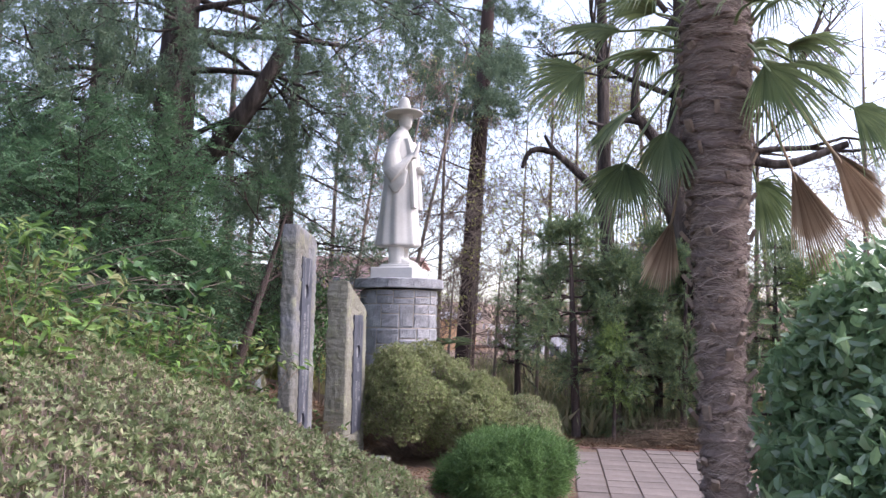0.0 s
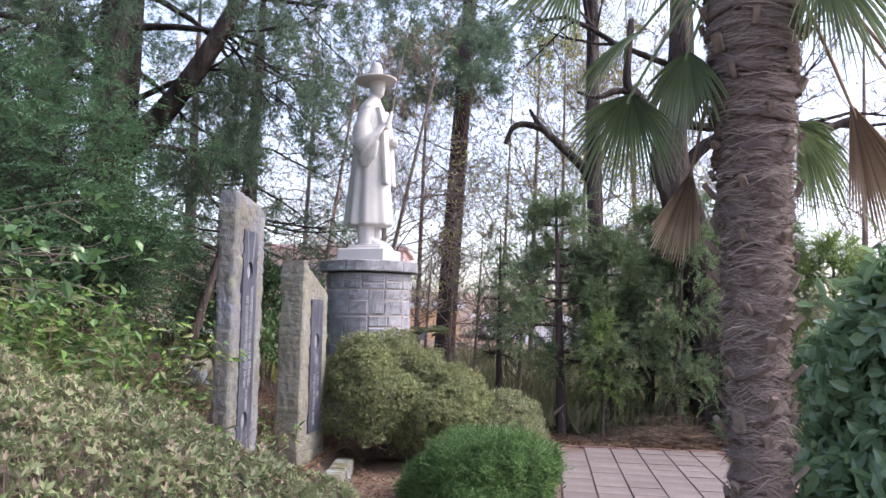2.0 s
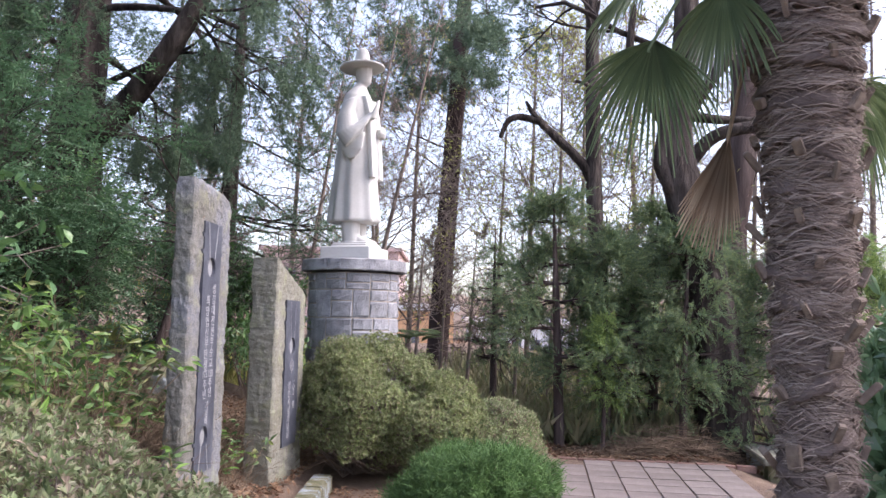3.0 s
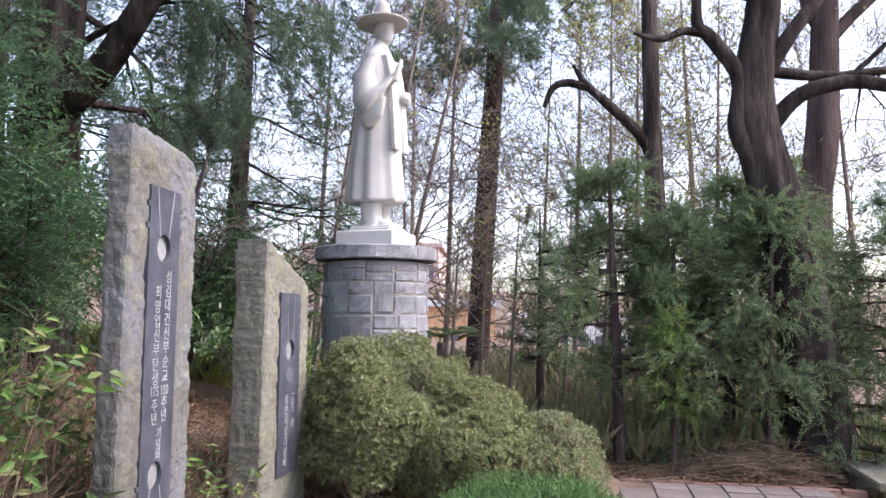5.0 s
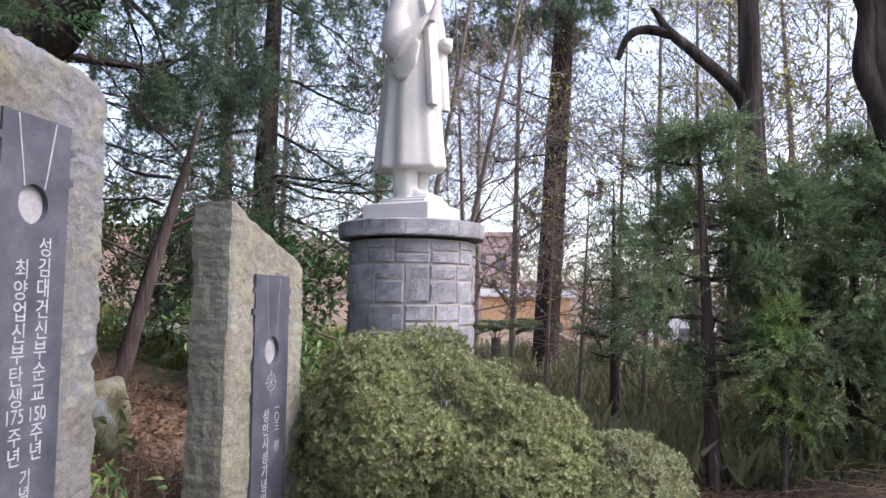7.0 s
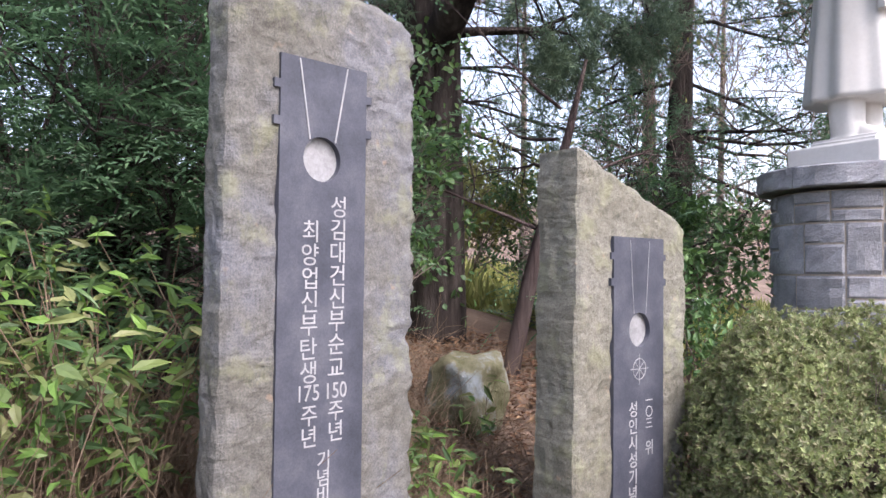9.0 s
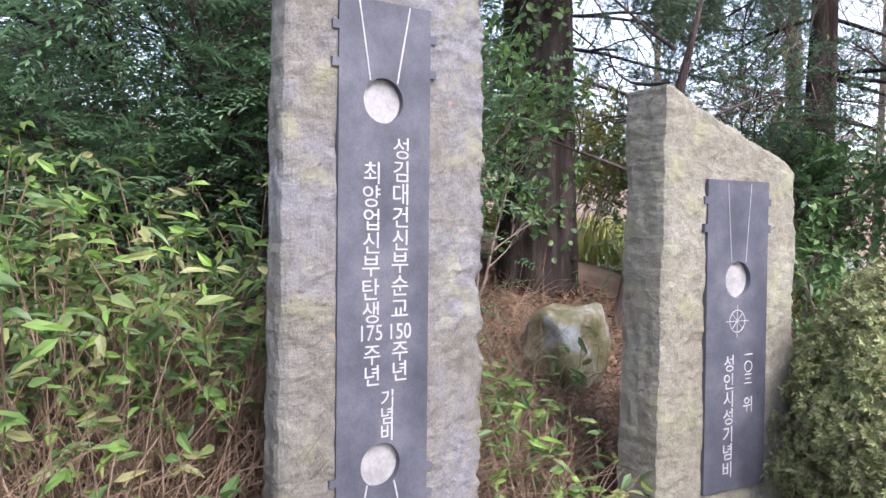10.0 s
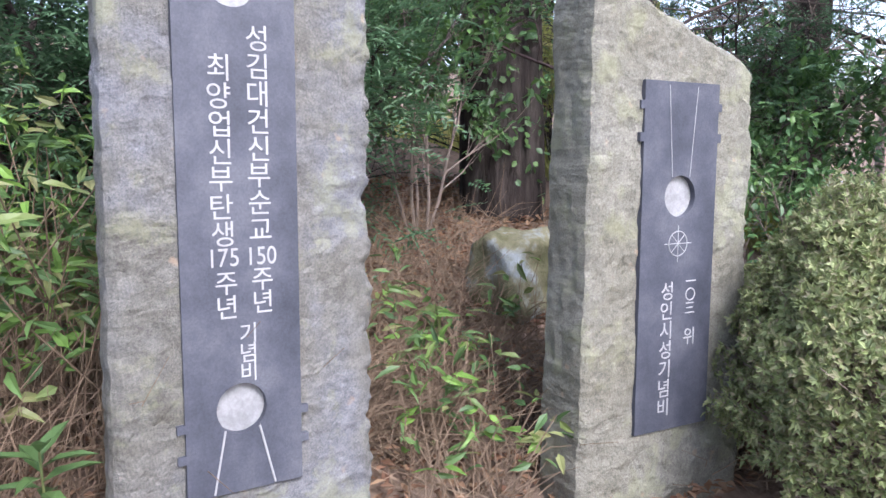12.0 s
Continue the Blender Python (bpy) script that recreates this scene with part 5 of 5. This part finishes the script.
# slim leaning trunk on the bank
g = gz(-2.55, 9.65)
segs, tips = [], []
for z in np.arange(0.8, 2.0, 0.2):
    a = rng.uniform(0, 6.28)
    grow((-2.55 + 0.22 * z, 9.67, g + z), (math.cos(a), math.sin(a), 0.2), 0.9, 0.014, 2, segs, tips, 0.6, 0.05)
tree("bare_tree", "slim reddish-brown trunk leaning beside the mossy boulder", [(-2.55, 9.65, g), (-2.36, 9.66, g + 0.75), (-2.16, 9.69, g + 1.45), (-1.98, 9.7, g + 2.1)], [0.06, 0.05, 0.035, 0.01], M_BARK_RED, segs, None, "bare trees", 0.08, 14)

# broad-leaved glossy shrub beside the palm
mound("laurel_shrub", [(2.75, 4.6, 1.0, 0.85, 0.85, 0.95), (2.4, 4.0, 0.6, 0.6, 0.55, 0.6)], "tall shrub with large glossy dark green oval leaves", "shrub", 520, 0.09, 0.043, M_L_BROAD, M_TWIG, 4, LEAF_OVAL, 0.16, 0.35, 0.6, 0.09)


def grass(label, x0, x1, y0, y1, n, mat):
    x, y = rng.uniform(x0, x1, n), rng.uniform(y0, y1, n)
    V, F = leaves(np.stack([x, y, ground_z(x, y)], -1), unit(np.stack([rng.normal(size=n) * 0.5, rng.normal(size=n) * 0.5, np.ones(n)], -1)), rand_dirs(n), rng.uniform(0.2, 0.55, n), 0.018, LEAF_SIMPLE)
    tagged(link_mesh("tall_grass", np_mesh("tall_grass", V, F), mat), label, "grass", kind="stuff")


grass("bright yellow-green grass behind the bank", -13, -2.2, 11.2, 22, 17000, M_L_GRASS)
grass("dull straw-coloured grass behind the cypresses", -2.2, 6.5, 12.2, 22, 12000, M_L_STRAW)
grass("pale green grass between the cypress trunks", 0.9, 3.6, 11.45, 12.6, 1800, M_L_STRAW)


# ---- windmill palm ----
def palm():
    px, py = 1.5, 4.2
    ob = empty("palm_tree", (px, py, 0.0), "windmill palm with shaggy brown fibrous trunk and fan leaves", "palm tree")
    pts = [(-0.02, 0, -0.05), (-0.01, 0, 0.7), (0, 0, 1.4), (0.02, 0.0, 2.1), (0.02, 0.02, 2.65), (0.03, 0.02, 3.1), (0.03, 0.02, 3.4)]
    V, F, C = limb(pts, [0.066, 0.068, 0.076, 0.105, 0.14, 0.14, 0.03], 28, 0.05, 1)
    link_mesh("trunk", np_mesh("trunk", V, F, True), M_FIBRE, ob, "shaggy brown fibre-covered trunk")
    def rad(z):
        return np.interp(z, [0, 0.7, 1.4, 2.1, 2.65, 3.1, 3.4], [0.066, 0.068, 0.076, 0.105, 0.14, 0.14, 0.03])
    tier = 0.078
    # ragged mats of old leaf sheaths in tiers, lifted at their lower edges
    V, F = [], []
    for k in range(44):
        for m in range(5):
            z0, a0 = 0.03 + tier * k + rng.normal() * 0.012, k * 2.4 + m * 1.257 + rng.normal() * 0.15
            half, puff = rng.uniform(0.6, 0.95), rng.uniform(0.018, 0.042)
            tilt = rng.normal() * 0.022
            o, cols = len(V), 15
            for c in range(cols):
                u = c / (cols - 1) * 2 - 1
                a = a0 + u * half
                edge = 0.35 + 0.65 * math.sqrt(max(0.0, 1 - u * u))
                jag = rng.uniform(0.5, 1.4)
                for v, lift in ((1.25, 0.0), (0.6, 0.45), (0.15, 1.0), (-0.06 * jag, 0.95), (-0.02, 0.45)):
                    zz = z0 + tier * v + tilt * u + 0.004 * rng.normal()
                    r = float(rad(max(zz, 0))) + 0.004 + puff * lift * edge + 0.003 * rng.normal()
                    V.append((r * math.cos(a), r * math.sin(a), zz))
            for c in range(cols - 1):
                for v in range(4):
                    b = o + c * 5 + v
                    F.append([b, b + 1, b + 6, b + 5])
    tagged(link_mesh("sheath_mat", np_mesh("sheath_mat", np.array(V), np.array(F), True), M_FIBRE, ob, "ragged brown fibre mats"), kind="stuff")
    # loose fibre strands wound round the trunk
    n = 26000
    a, z = rng.uniform(0, 2 * np.pi, n), rng.uniform(0.02, 3.3, n)
    ln, turn = rng.uniform(0.04, 0.15, n), rng.choice([-1, 1], n)
    t = np.linspace(0, 1, 3)[None, :]
    aa = a[:, None] + turn[:, None] * t * ln[:, None] / 0.13
    zz = z[:, None] - 0.03 * t ** 2 + 0.03 * np.sin(3 * a + 23 * z)[:, None] * t
    wild = np.where(rng.uniform(size=n) < 0.12, rng.uniform(1.5, 3.0, n), 0.35)[:, None]
    rise = 1 - np.mod(z / tier - 0.4 + 0.12 * np.sin(3 * a), 1.0)
    r = rad(zz) + 0.008 + 0.026 * rise[:, None] + 0.014 * t * wild + rng.uniform(0, 0.006, n)[:, None]
    C = np.stack([r * np.cos(aa), r * np.sin(aa), zz], -1)
    wide = np.array([0, 0, 1.0]) * (np.array([1.0, 0.85, 0.25]) * 0.0013)[None, :, None] * rng.uniform(0.6, 1.5, n)[:, None, None]
    V = np.stack([C - wide, C + wide], 2).reshape(-1, 3)
    q = np.array([[2 * j, 2 * j + 2, 2 * j + 3, 2 * j + 1] for j in range(2)])
    F = (q[None] + (np.arange(n) * 6)[:, None, None]).reshape(-1, 4)
    tagged(link_mesh("fibre_coat", np_mesh("fibre_coat", V, F), M_L_FIBRE, ob, "loose brown fibres"), kind="stuff")
    srng = random.Random(3)
    for k in range(110):
        aa, zz = k * 2.4 + srng.uniform(-0.5, 0.5), 0.15 + 2.8 * k / 110 + srng.uniform(-0.05, 0.05)
        r = float(rad(zz))
        bm = bmesh.new()
        w, h = srng.uniform(0.007, 0.02), srng.uniform(0.03, 0.08)
        box(bm, -0.006, 0.014, -w, w, 0, h, 0.003)
        s = part("stub", bm, M_STUB, ob)
        s.matrix_basis = Matrix.Translation(((r + 0.034) * math.cos(aa), (r + 0.034) * math.sin(aa), zz)) @ Matrix.Rotation(aa, 4, "Z") @ Matrix.Rotation(radians(srng.uniform(10, 45)), 4, "Y") @ Matrix.Rotation(radians(srng.uniform(-30, 30)), 4, "X")
    crown = np.array([0.03, 0.02, 2.95])
    def fan(hub, axis, normal, radius, mat, name, droop=0.25, count=34, opening=2.6, split=0.45):
        """A pleated fan: narrow folded blades round the hub, joined near it and drooping at their tips."""
        hub, axis, normal = np.array(hub, float), unit(np.array(axis, float)), unit(np.array(normal, float))
        side = unit(np.cross(normal, axis))
        normal = np.cross(axis, side)
        V, F = [], []
        for k in range(count):
            t = (k + 0.5) / count - 0.5
            ang = t * opening
            d = axis * math.cos(ang) + side * math.sin(ang)
            e = -axis * math.sin(ang) + side * math.cos(ang)
            R = radius * (1 - 0.25 * abs(t) * 2 * abs(t) * 2) * rng.uniform(0.9, 1.05)
            tip_drop = droop * rng.uniform(0.6, 1.5)
            o = len(V)
            for f, w in ((0.03, 0.6), (0.35, 1.0), (0.6, 0.85), (0.82, 0.5), (1.0, 0.06)):
                width = opening / count * R * min(f, split + 0.05) * w * 0.56 + 0.0012
                sag = -tip_drop * R * f ** 3
                c = hub + d * R * f * (1 - 0.1 * f * tip_drop) + np.array([0, 0, sag])
                V += [c - e * width + normal * 0.006 * w, c - normal * 0.006 * w, c + e * width + normal * 0.006 * w]
            for j in range(4):
                b = o + j * 3
                F += [[b, b + 1, b + 4, b + 3], [b + 1, b + 2, b + 5, b + 4]]
        fr = link_mesh(name, np_mesh(name, np.array(V), np.array(F)), mat, ob)
        start = crown + unit(hub - crown) * 0.1 * np.array([1, 1, 0]) + np.array([0, 0, max(0.0, hub[2] - 3.15)])
        mid = (start + hub) / 2 + np.array([0, 0, 0.06])
        Vp, Fp, _ = limb([start, mid, hub, hub + axis * radius * 0.12], [0.011, 0.008, 0.006, 0.004], 6)
        link_mesh("leaf_stalk", np_mesh("leaf_stalk", Vp, Fp, True), mat, fr)
    # hub, axis, normal, radius
    green = [((-0.66, -0.05, 2.84), (-0.9, -0.1, -0.35), (0, -0.9, 0.5), 0.5, 0.1), ((-0.44, 0.05, 2.4), (-0.25, 0, -1), (-0.5, -1, 0), 0.48, 0.1), ((-0.36, 0.25, 2.72), (-0.5, 0.3, -0.2), (0, -0.6, 1), 0.42, 0.3),
             ((0.16, -0.2, 2.82), (0.55, -0.2, -0.85), (0.2, -1, 0.1), 0.55, 0.1), ((-0.24, 0.0, 2.55), (-0.2, 0.1, -1), (-1, -0.6, 0), 0.45, 0.1), ((-0.45, 0.1, 3.1), (-1, 0.1, 0.25), (0, -0.7, 1), 0.55, 0.25),
             ((0.45, 0.15, 2.95), (0.9, 0.1, 0.1), (0, -0.6, 1), 0.5, 0.4), ((0.72, 0.1, 2.7), (0.8, -0.1, -0.5), (0.2, -1, 0.5), 0.5, 0.2), ((0.3, 0.3, 2.35), (0.6, 0.2, -0.5), (0, -1, 0.5), 0.5, 0.15), ((0.3, -0.3, 3.2), (0.5, -0.5, 0.4), (0, -0.4, 1), 0.55, 0.4),
             ((-0.3, -0.3, 3.25), (-0.5, -0.5, 0.5), (0, -0.4, 1), 0.55, 0.4), ((0.1, 0.5, 3.1), (0.2, 1, 0.2), (0, -0.4, 1), 0.55, 0.4), ((0.05, 0.1, 3.35), (0.1, 0.2, 1), (0, -1, 0), 0.5, 0.3)]
    for k in range(13):
        a2 = k * 2.4
        green.append(((0.03 + 0.34 * math.cos(a2), 0.02 + 0.34 * math.sin(a2), 3.0 + 0.035 * k), (math.cos(a2), math.sin(a2), 0.2 + 0.06 * k), (-0.3 * math.cos(a2), -0.3 * math.sin(a2), 1), 0.5, 0.3))
    for hub, ax, nm, rr, dr in green:
        fan(hub, ax, nm, rr * 0.72, M_L_PALM, "fan_leaf", dr + 0.15, 36, 2.3, 0.38)
    dead = [((0.36, 0.0, 2.36), (0.35, 0, -1), (0, -1, -0.2), 0.62, 0.0), ((0.52, -0.1, 2.42), (0.5, 0, -0.9), (0.2, -1, 0), 0.55, 0.0), ((0.62, 0.15, 2.5), (0.7, 0.1, -0.8), (0, -1, 0), 0.5, 0.0), ((-0.2, 0.1, 2.12), (-0.25, 0, -1), (0, -1, 0), 0.45, 0.0)]
    for hub, ax, nm, rr, dr in dead:
        fan(hub, ax, nm, rr * 0.85, M_L_DEAD, "dead_leaf", dr, 24, 0.75, 0.7)


palm()

# ---- stones, kerb, bench ----


def boulder(name, label, x, y, z, rx, ry, rz, mat, seed):
    bm = bmesh.new()
    bmesh.ops.create_icosphere(bm, subdivisions=4, radius=1)
    for v in bm.verts:
        d = v.co.copy()
        k = 1 + 0.25 * noise.fractal(d * 1.1 + Vector((seed, 0, 0)), 1.0, 2.0, 3) + 0.04 * noise.fractal(d * 5, 1.0, 2.0, 3)
        p = Vector((max(-0.75, min(0.75, d.x)), max(-0.75, min(0.75, d.y)), max(-0.8, min(0.72, d.z))))
        v.co = Vector((p.x * rx, p.y * ry, p.z * rz)) * k * 1.3
    ob = part(name, bm, mat, None, "", True)
    ob.matrix_basis = Matrix.Translation((x, y, z))
    return tagged(ob, label, "rock")


boulder("garden_rock", "squat mossy grey-green boulder on the bank", -2.07, 8.67, gz(-2.07, 8.67) + 0.17, 0.165, 0.185, 0.22, M_ROCK, 3)

kerb = tagged(new("kerb"), "row of weathered granite kerb stones along the bed", "kerb", kind="structure")
for k in range(6):
    bm = bmesh.new()
    box(bm, -0.08, 0.08, 0.005, 0.475, -0.1, 0.24, 0.012)
    s = part("kerb_stone", bm, M_ROCK, kerb)
    s.matrix_basis = pose(-0.56, 5.5 + 0.48 * k, 0)
bench = empty("stone_bench", (4.05, 10.7, gz(4.05, 10.7)), "low bench of a pale stone slab on dark blocks", "bench")
bm = bmesh.new()
box(bm, -0.2, 0.2, -0.6, 0.6, 0.24, 0.31, 0.012)
part("slab", bm, M_GRANITE_WARM, bench, "pale flat stone slab")
for yy in (-0.4, 0.4):
    bm = bmesh.new()
    box(bm, -0.13, 0.13, yy - 0.1, yy + 0.1, -0.05, 0.24, 0.015)
    part("leg", bm, M_ROCK, bench)
bench.matrix_basis = pose(4.1, 10.75, gz(4.1, 10.75), 0, 0, -8)


# small fan palm behind the pedestal
g = gz(-0.13, 12.7)
small = empty("small_palm", (-0.13, 12.7, g), "small green palm growing behind the pedestal", "palm tree")
V, F, C = limb([(0, 0, -0.05), (0.02, 0, 0.5), (0, 0, 0.98 - g + 0.2)], [0.06, 0.055, 0.05], 12, 0.08, 1)
link_mesh("trunk", np_mesh("trunk", V, F, True), M_FIBRE, small)
for k in range(9):
    a = k * 2.4
    hub = np.array([0.2 * math.cos(a), 0.2 * math.sin(a), 1.2 - g + 0.02 * k])
    V, F, C = limb([(0, 0, 1.08 - g), hub * np.array([0.5, 0.5, 1]) + np.array([0, 0, 0.03]), hub], [0.006, 0.005, 0.004], 5)
    blade_d = np.array([[math.cos(a + t), math.sin(a + t), 0.5 - 0.05 * k] for t in np.linspace(-1.1, 1.1, 15)])
    m = len(blade_d)
    LV, LF = leaves(np.repeat(hub[None], m, 0), blade_d, np.repeat(np.array([[0, 0, 1.0]]), m, 0), 0.32 * np.ones(m), 0.028 * np.ones(m), LEAF_LANCE)
    fr = link_mesh("fan_leaf", np_mesh("fan_leaf", LV, LF), M_L_PALM, small)
    link_mesh("leaf_stalk", np_mesh("leaf_stalk", V, F, True), M_L_PALM, fr)

# ---- far buildings ----
def building(name, x0, x1, y, z0, z1, depth, wall_mat, roof_mat, label, wins, floors):
    ob = empty(name, ((x0 + x1) / 2, y, z0), label, "building")
    w = (x1 - x0) / 2
    bm = bmesh.new()
    box(bm, -w, w, 0, depth, 0, z1 - z0)
    part("wall", bm, wall_mat, ob)
    bm = bmesh.new()
    box(bm, -w - 0.3, w + 0.3, -0.3, depth + 0.3, z1 - z0, z1 - z0 + 0.35, 0.05)
    part("roof", bm, roof_mat, ob)
    for fl in range(floors):
        for k in range(wins):
            cx = -w + (k + 0.5) * 2 * w / wins
            cz = (fl + 0.5) * (z1 - z0) / floors
            bm = bmesh.new()
            box(bm, cx - w / wins * 0.5, cx + w / wins * 0.5, -0.06, 0.05, cz - 0.6, cz + 0.6)
            part("window", bm, M_WINDOW, ob)
    return ob


M_WALL_ORANGE = surface("orange_render", [(0.3, (0.6, 0.36, 0.2)), (0.7, (0.7, 0.44, 0.26))], 0.4, 6, 0.9, 0.15)
M_WALL_PINK = surface("pinkish_brick", [(0.3, (0.45, 0.33, 0.31)), (0.7, (0.56, 0.42, 0.4))], 0.4, 6, 0.9, 0.15)
M_WALL_WHITE = surface("pale_render", [(0.3, (0.62, 0.62, 0.63)), (0.7, (0.74, 0.74, 0.75))], 0.4, 6, 0.9, 0.15)
M_WINDOW = surface("dark_window", [(0.3, (0.1, 0.11, 0.13)), (0.7, (0.16, 0.17, 0.2))], 1, 5, 0.2, 0.5)
building("house", -3.2, 0.7, 38, -1.5, 1.85, 8, M_WALL_ORANGE, M_WALL_WHITE, "low orange-walled building beyond the trees", 3, 1)
building("house", -14, -3.5, 60, -1, 6.5, 10, M_WALL_PINK, M_WALL_PINK, "pinkish brick building far behind the trees", 7, 2)
building("house", 1.6, 7.5, 42, -1.5, 1.3, 8, M_WALL_WHITE, M_WALL_WHITE, "pale low building far behind the trees", 6, 1)

low = bmesh.new()
box(low, -2.6, 2.6, -0.12, 0.12, -0.4, 0.5, 0.02)
low_wall = tagged(part("garden_wall", low, M_WALL_WHITE), "low pale concrete wall beyond the trees", "wall", kind="structure")
low_wall.matrix_basis = pose(-7.2, 17.2, gz(-7.2, 17.2), 0, 0, 35)

# ---- paving ----
pave = tagged(new("pavement"), "grey-brown rectangular paving slabs with dirt joints", "pavement", kind="structure")


def tile_mesh(w, h):
    bm = bmesh.new()
    box(bm, -w / 2 + 0.007, w / 2 - 0.007, -h / 2 + 0.003, h / 2 - 0.003, -0.04, 0.004, 0.003)
    me = bpy.data.meshes.new("slab")
    bmesh.ops.recalc_face_normals(bm, faces=bm.faces[:])
    bm.to_mesh(me)
    bm.free()
    me.materials.append(M_TILE)
    return me


TW, TH = 0.305, 0.3
slab_me = tile_mesh(TW, TH)
turn = Matrix.Rotation(radians(-7), 4, "Z")
trng = random.Random(11)
for j in range(-20, 36):
    for i in range(-13, 19):
        c = turn @ Vector((i * TW, j * TH, 0))
        x, y = c.x + 1.2, c.y + 3.0
        left = np.interp(y, [-3, 5.3, 5.6, 6.6, 6.75, 7.2, 10.7], [0.38, 0.38, -0.3, -0.3, 1.2, 1.28, 1.85])
        right = np.interp(y, [-3, 5.5, 7, 10.7], [1.25, 1.25, 3.4, 3.45])
        if not (left < x < right and -3 < y < 10.45) or math.hypot(x - 1.5, y - 4.2) < 0.32:
            continue
        ob = new("slab", slab_me)
        ob.parent = pave
        ob.matrix_basis = Matrix.Translation((x, y, 0.004 + trng.uniform(-0.004, 0.003))) @ turn @ Euler((trng.gauss(0, 0.006), trng.gauss(0, 0.006), trng.gauss(0, 0.006))).to_matrix().to_4x4()
edging = tagged(new("brick_edging"), "row of worn reddish bricks along the edge of the paving", "edging", kind="structure")
M_BRICK = surface("worn_brick", [(0.3, (0.17, 0.1, 0.085)), (0.7, (0.27, 0.17, 0.14))], 9, 70, 0.9, 0.15, 0.5, 0.004, piece=0.2)
bm = bmesh.new()
box(bm, -0.1, 0.1, -0.045, 0.045, -0.06, 0.012, 0.006)
brick_me = bpy.data.meshes.new("brick")
bm.to_mesh(brick_me)
bm.free()
brick_me.materials.append(M_BRICK)
for k in range(11):
    ob = new("brick", brick_me)
    ob.parent = edging
    ob.matrix_basis = pose(1.6 + 0.212 * k, 10.68 - 0.026 * k + trng.uniform(-0.01, 0.01), trng.uniform(-0.004, 0.006), 0, 0, -7 + trng.uniform(-3, 3))
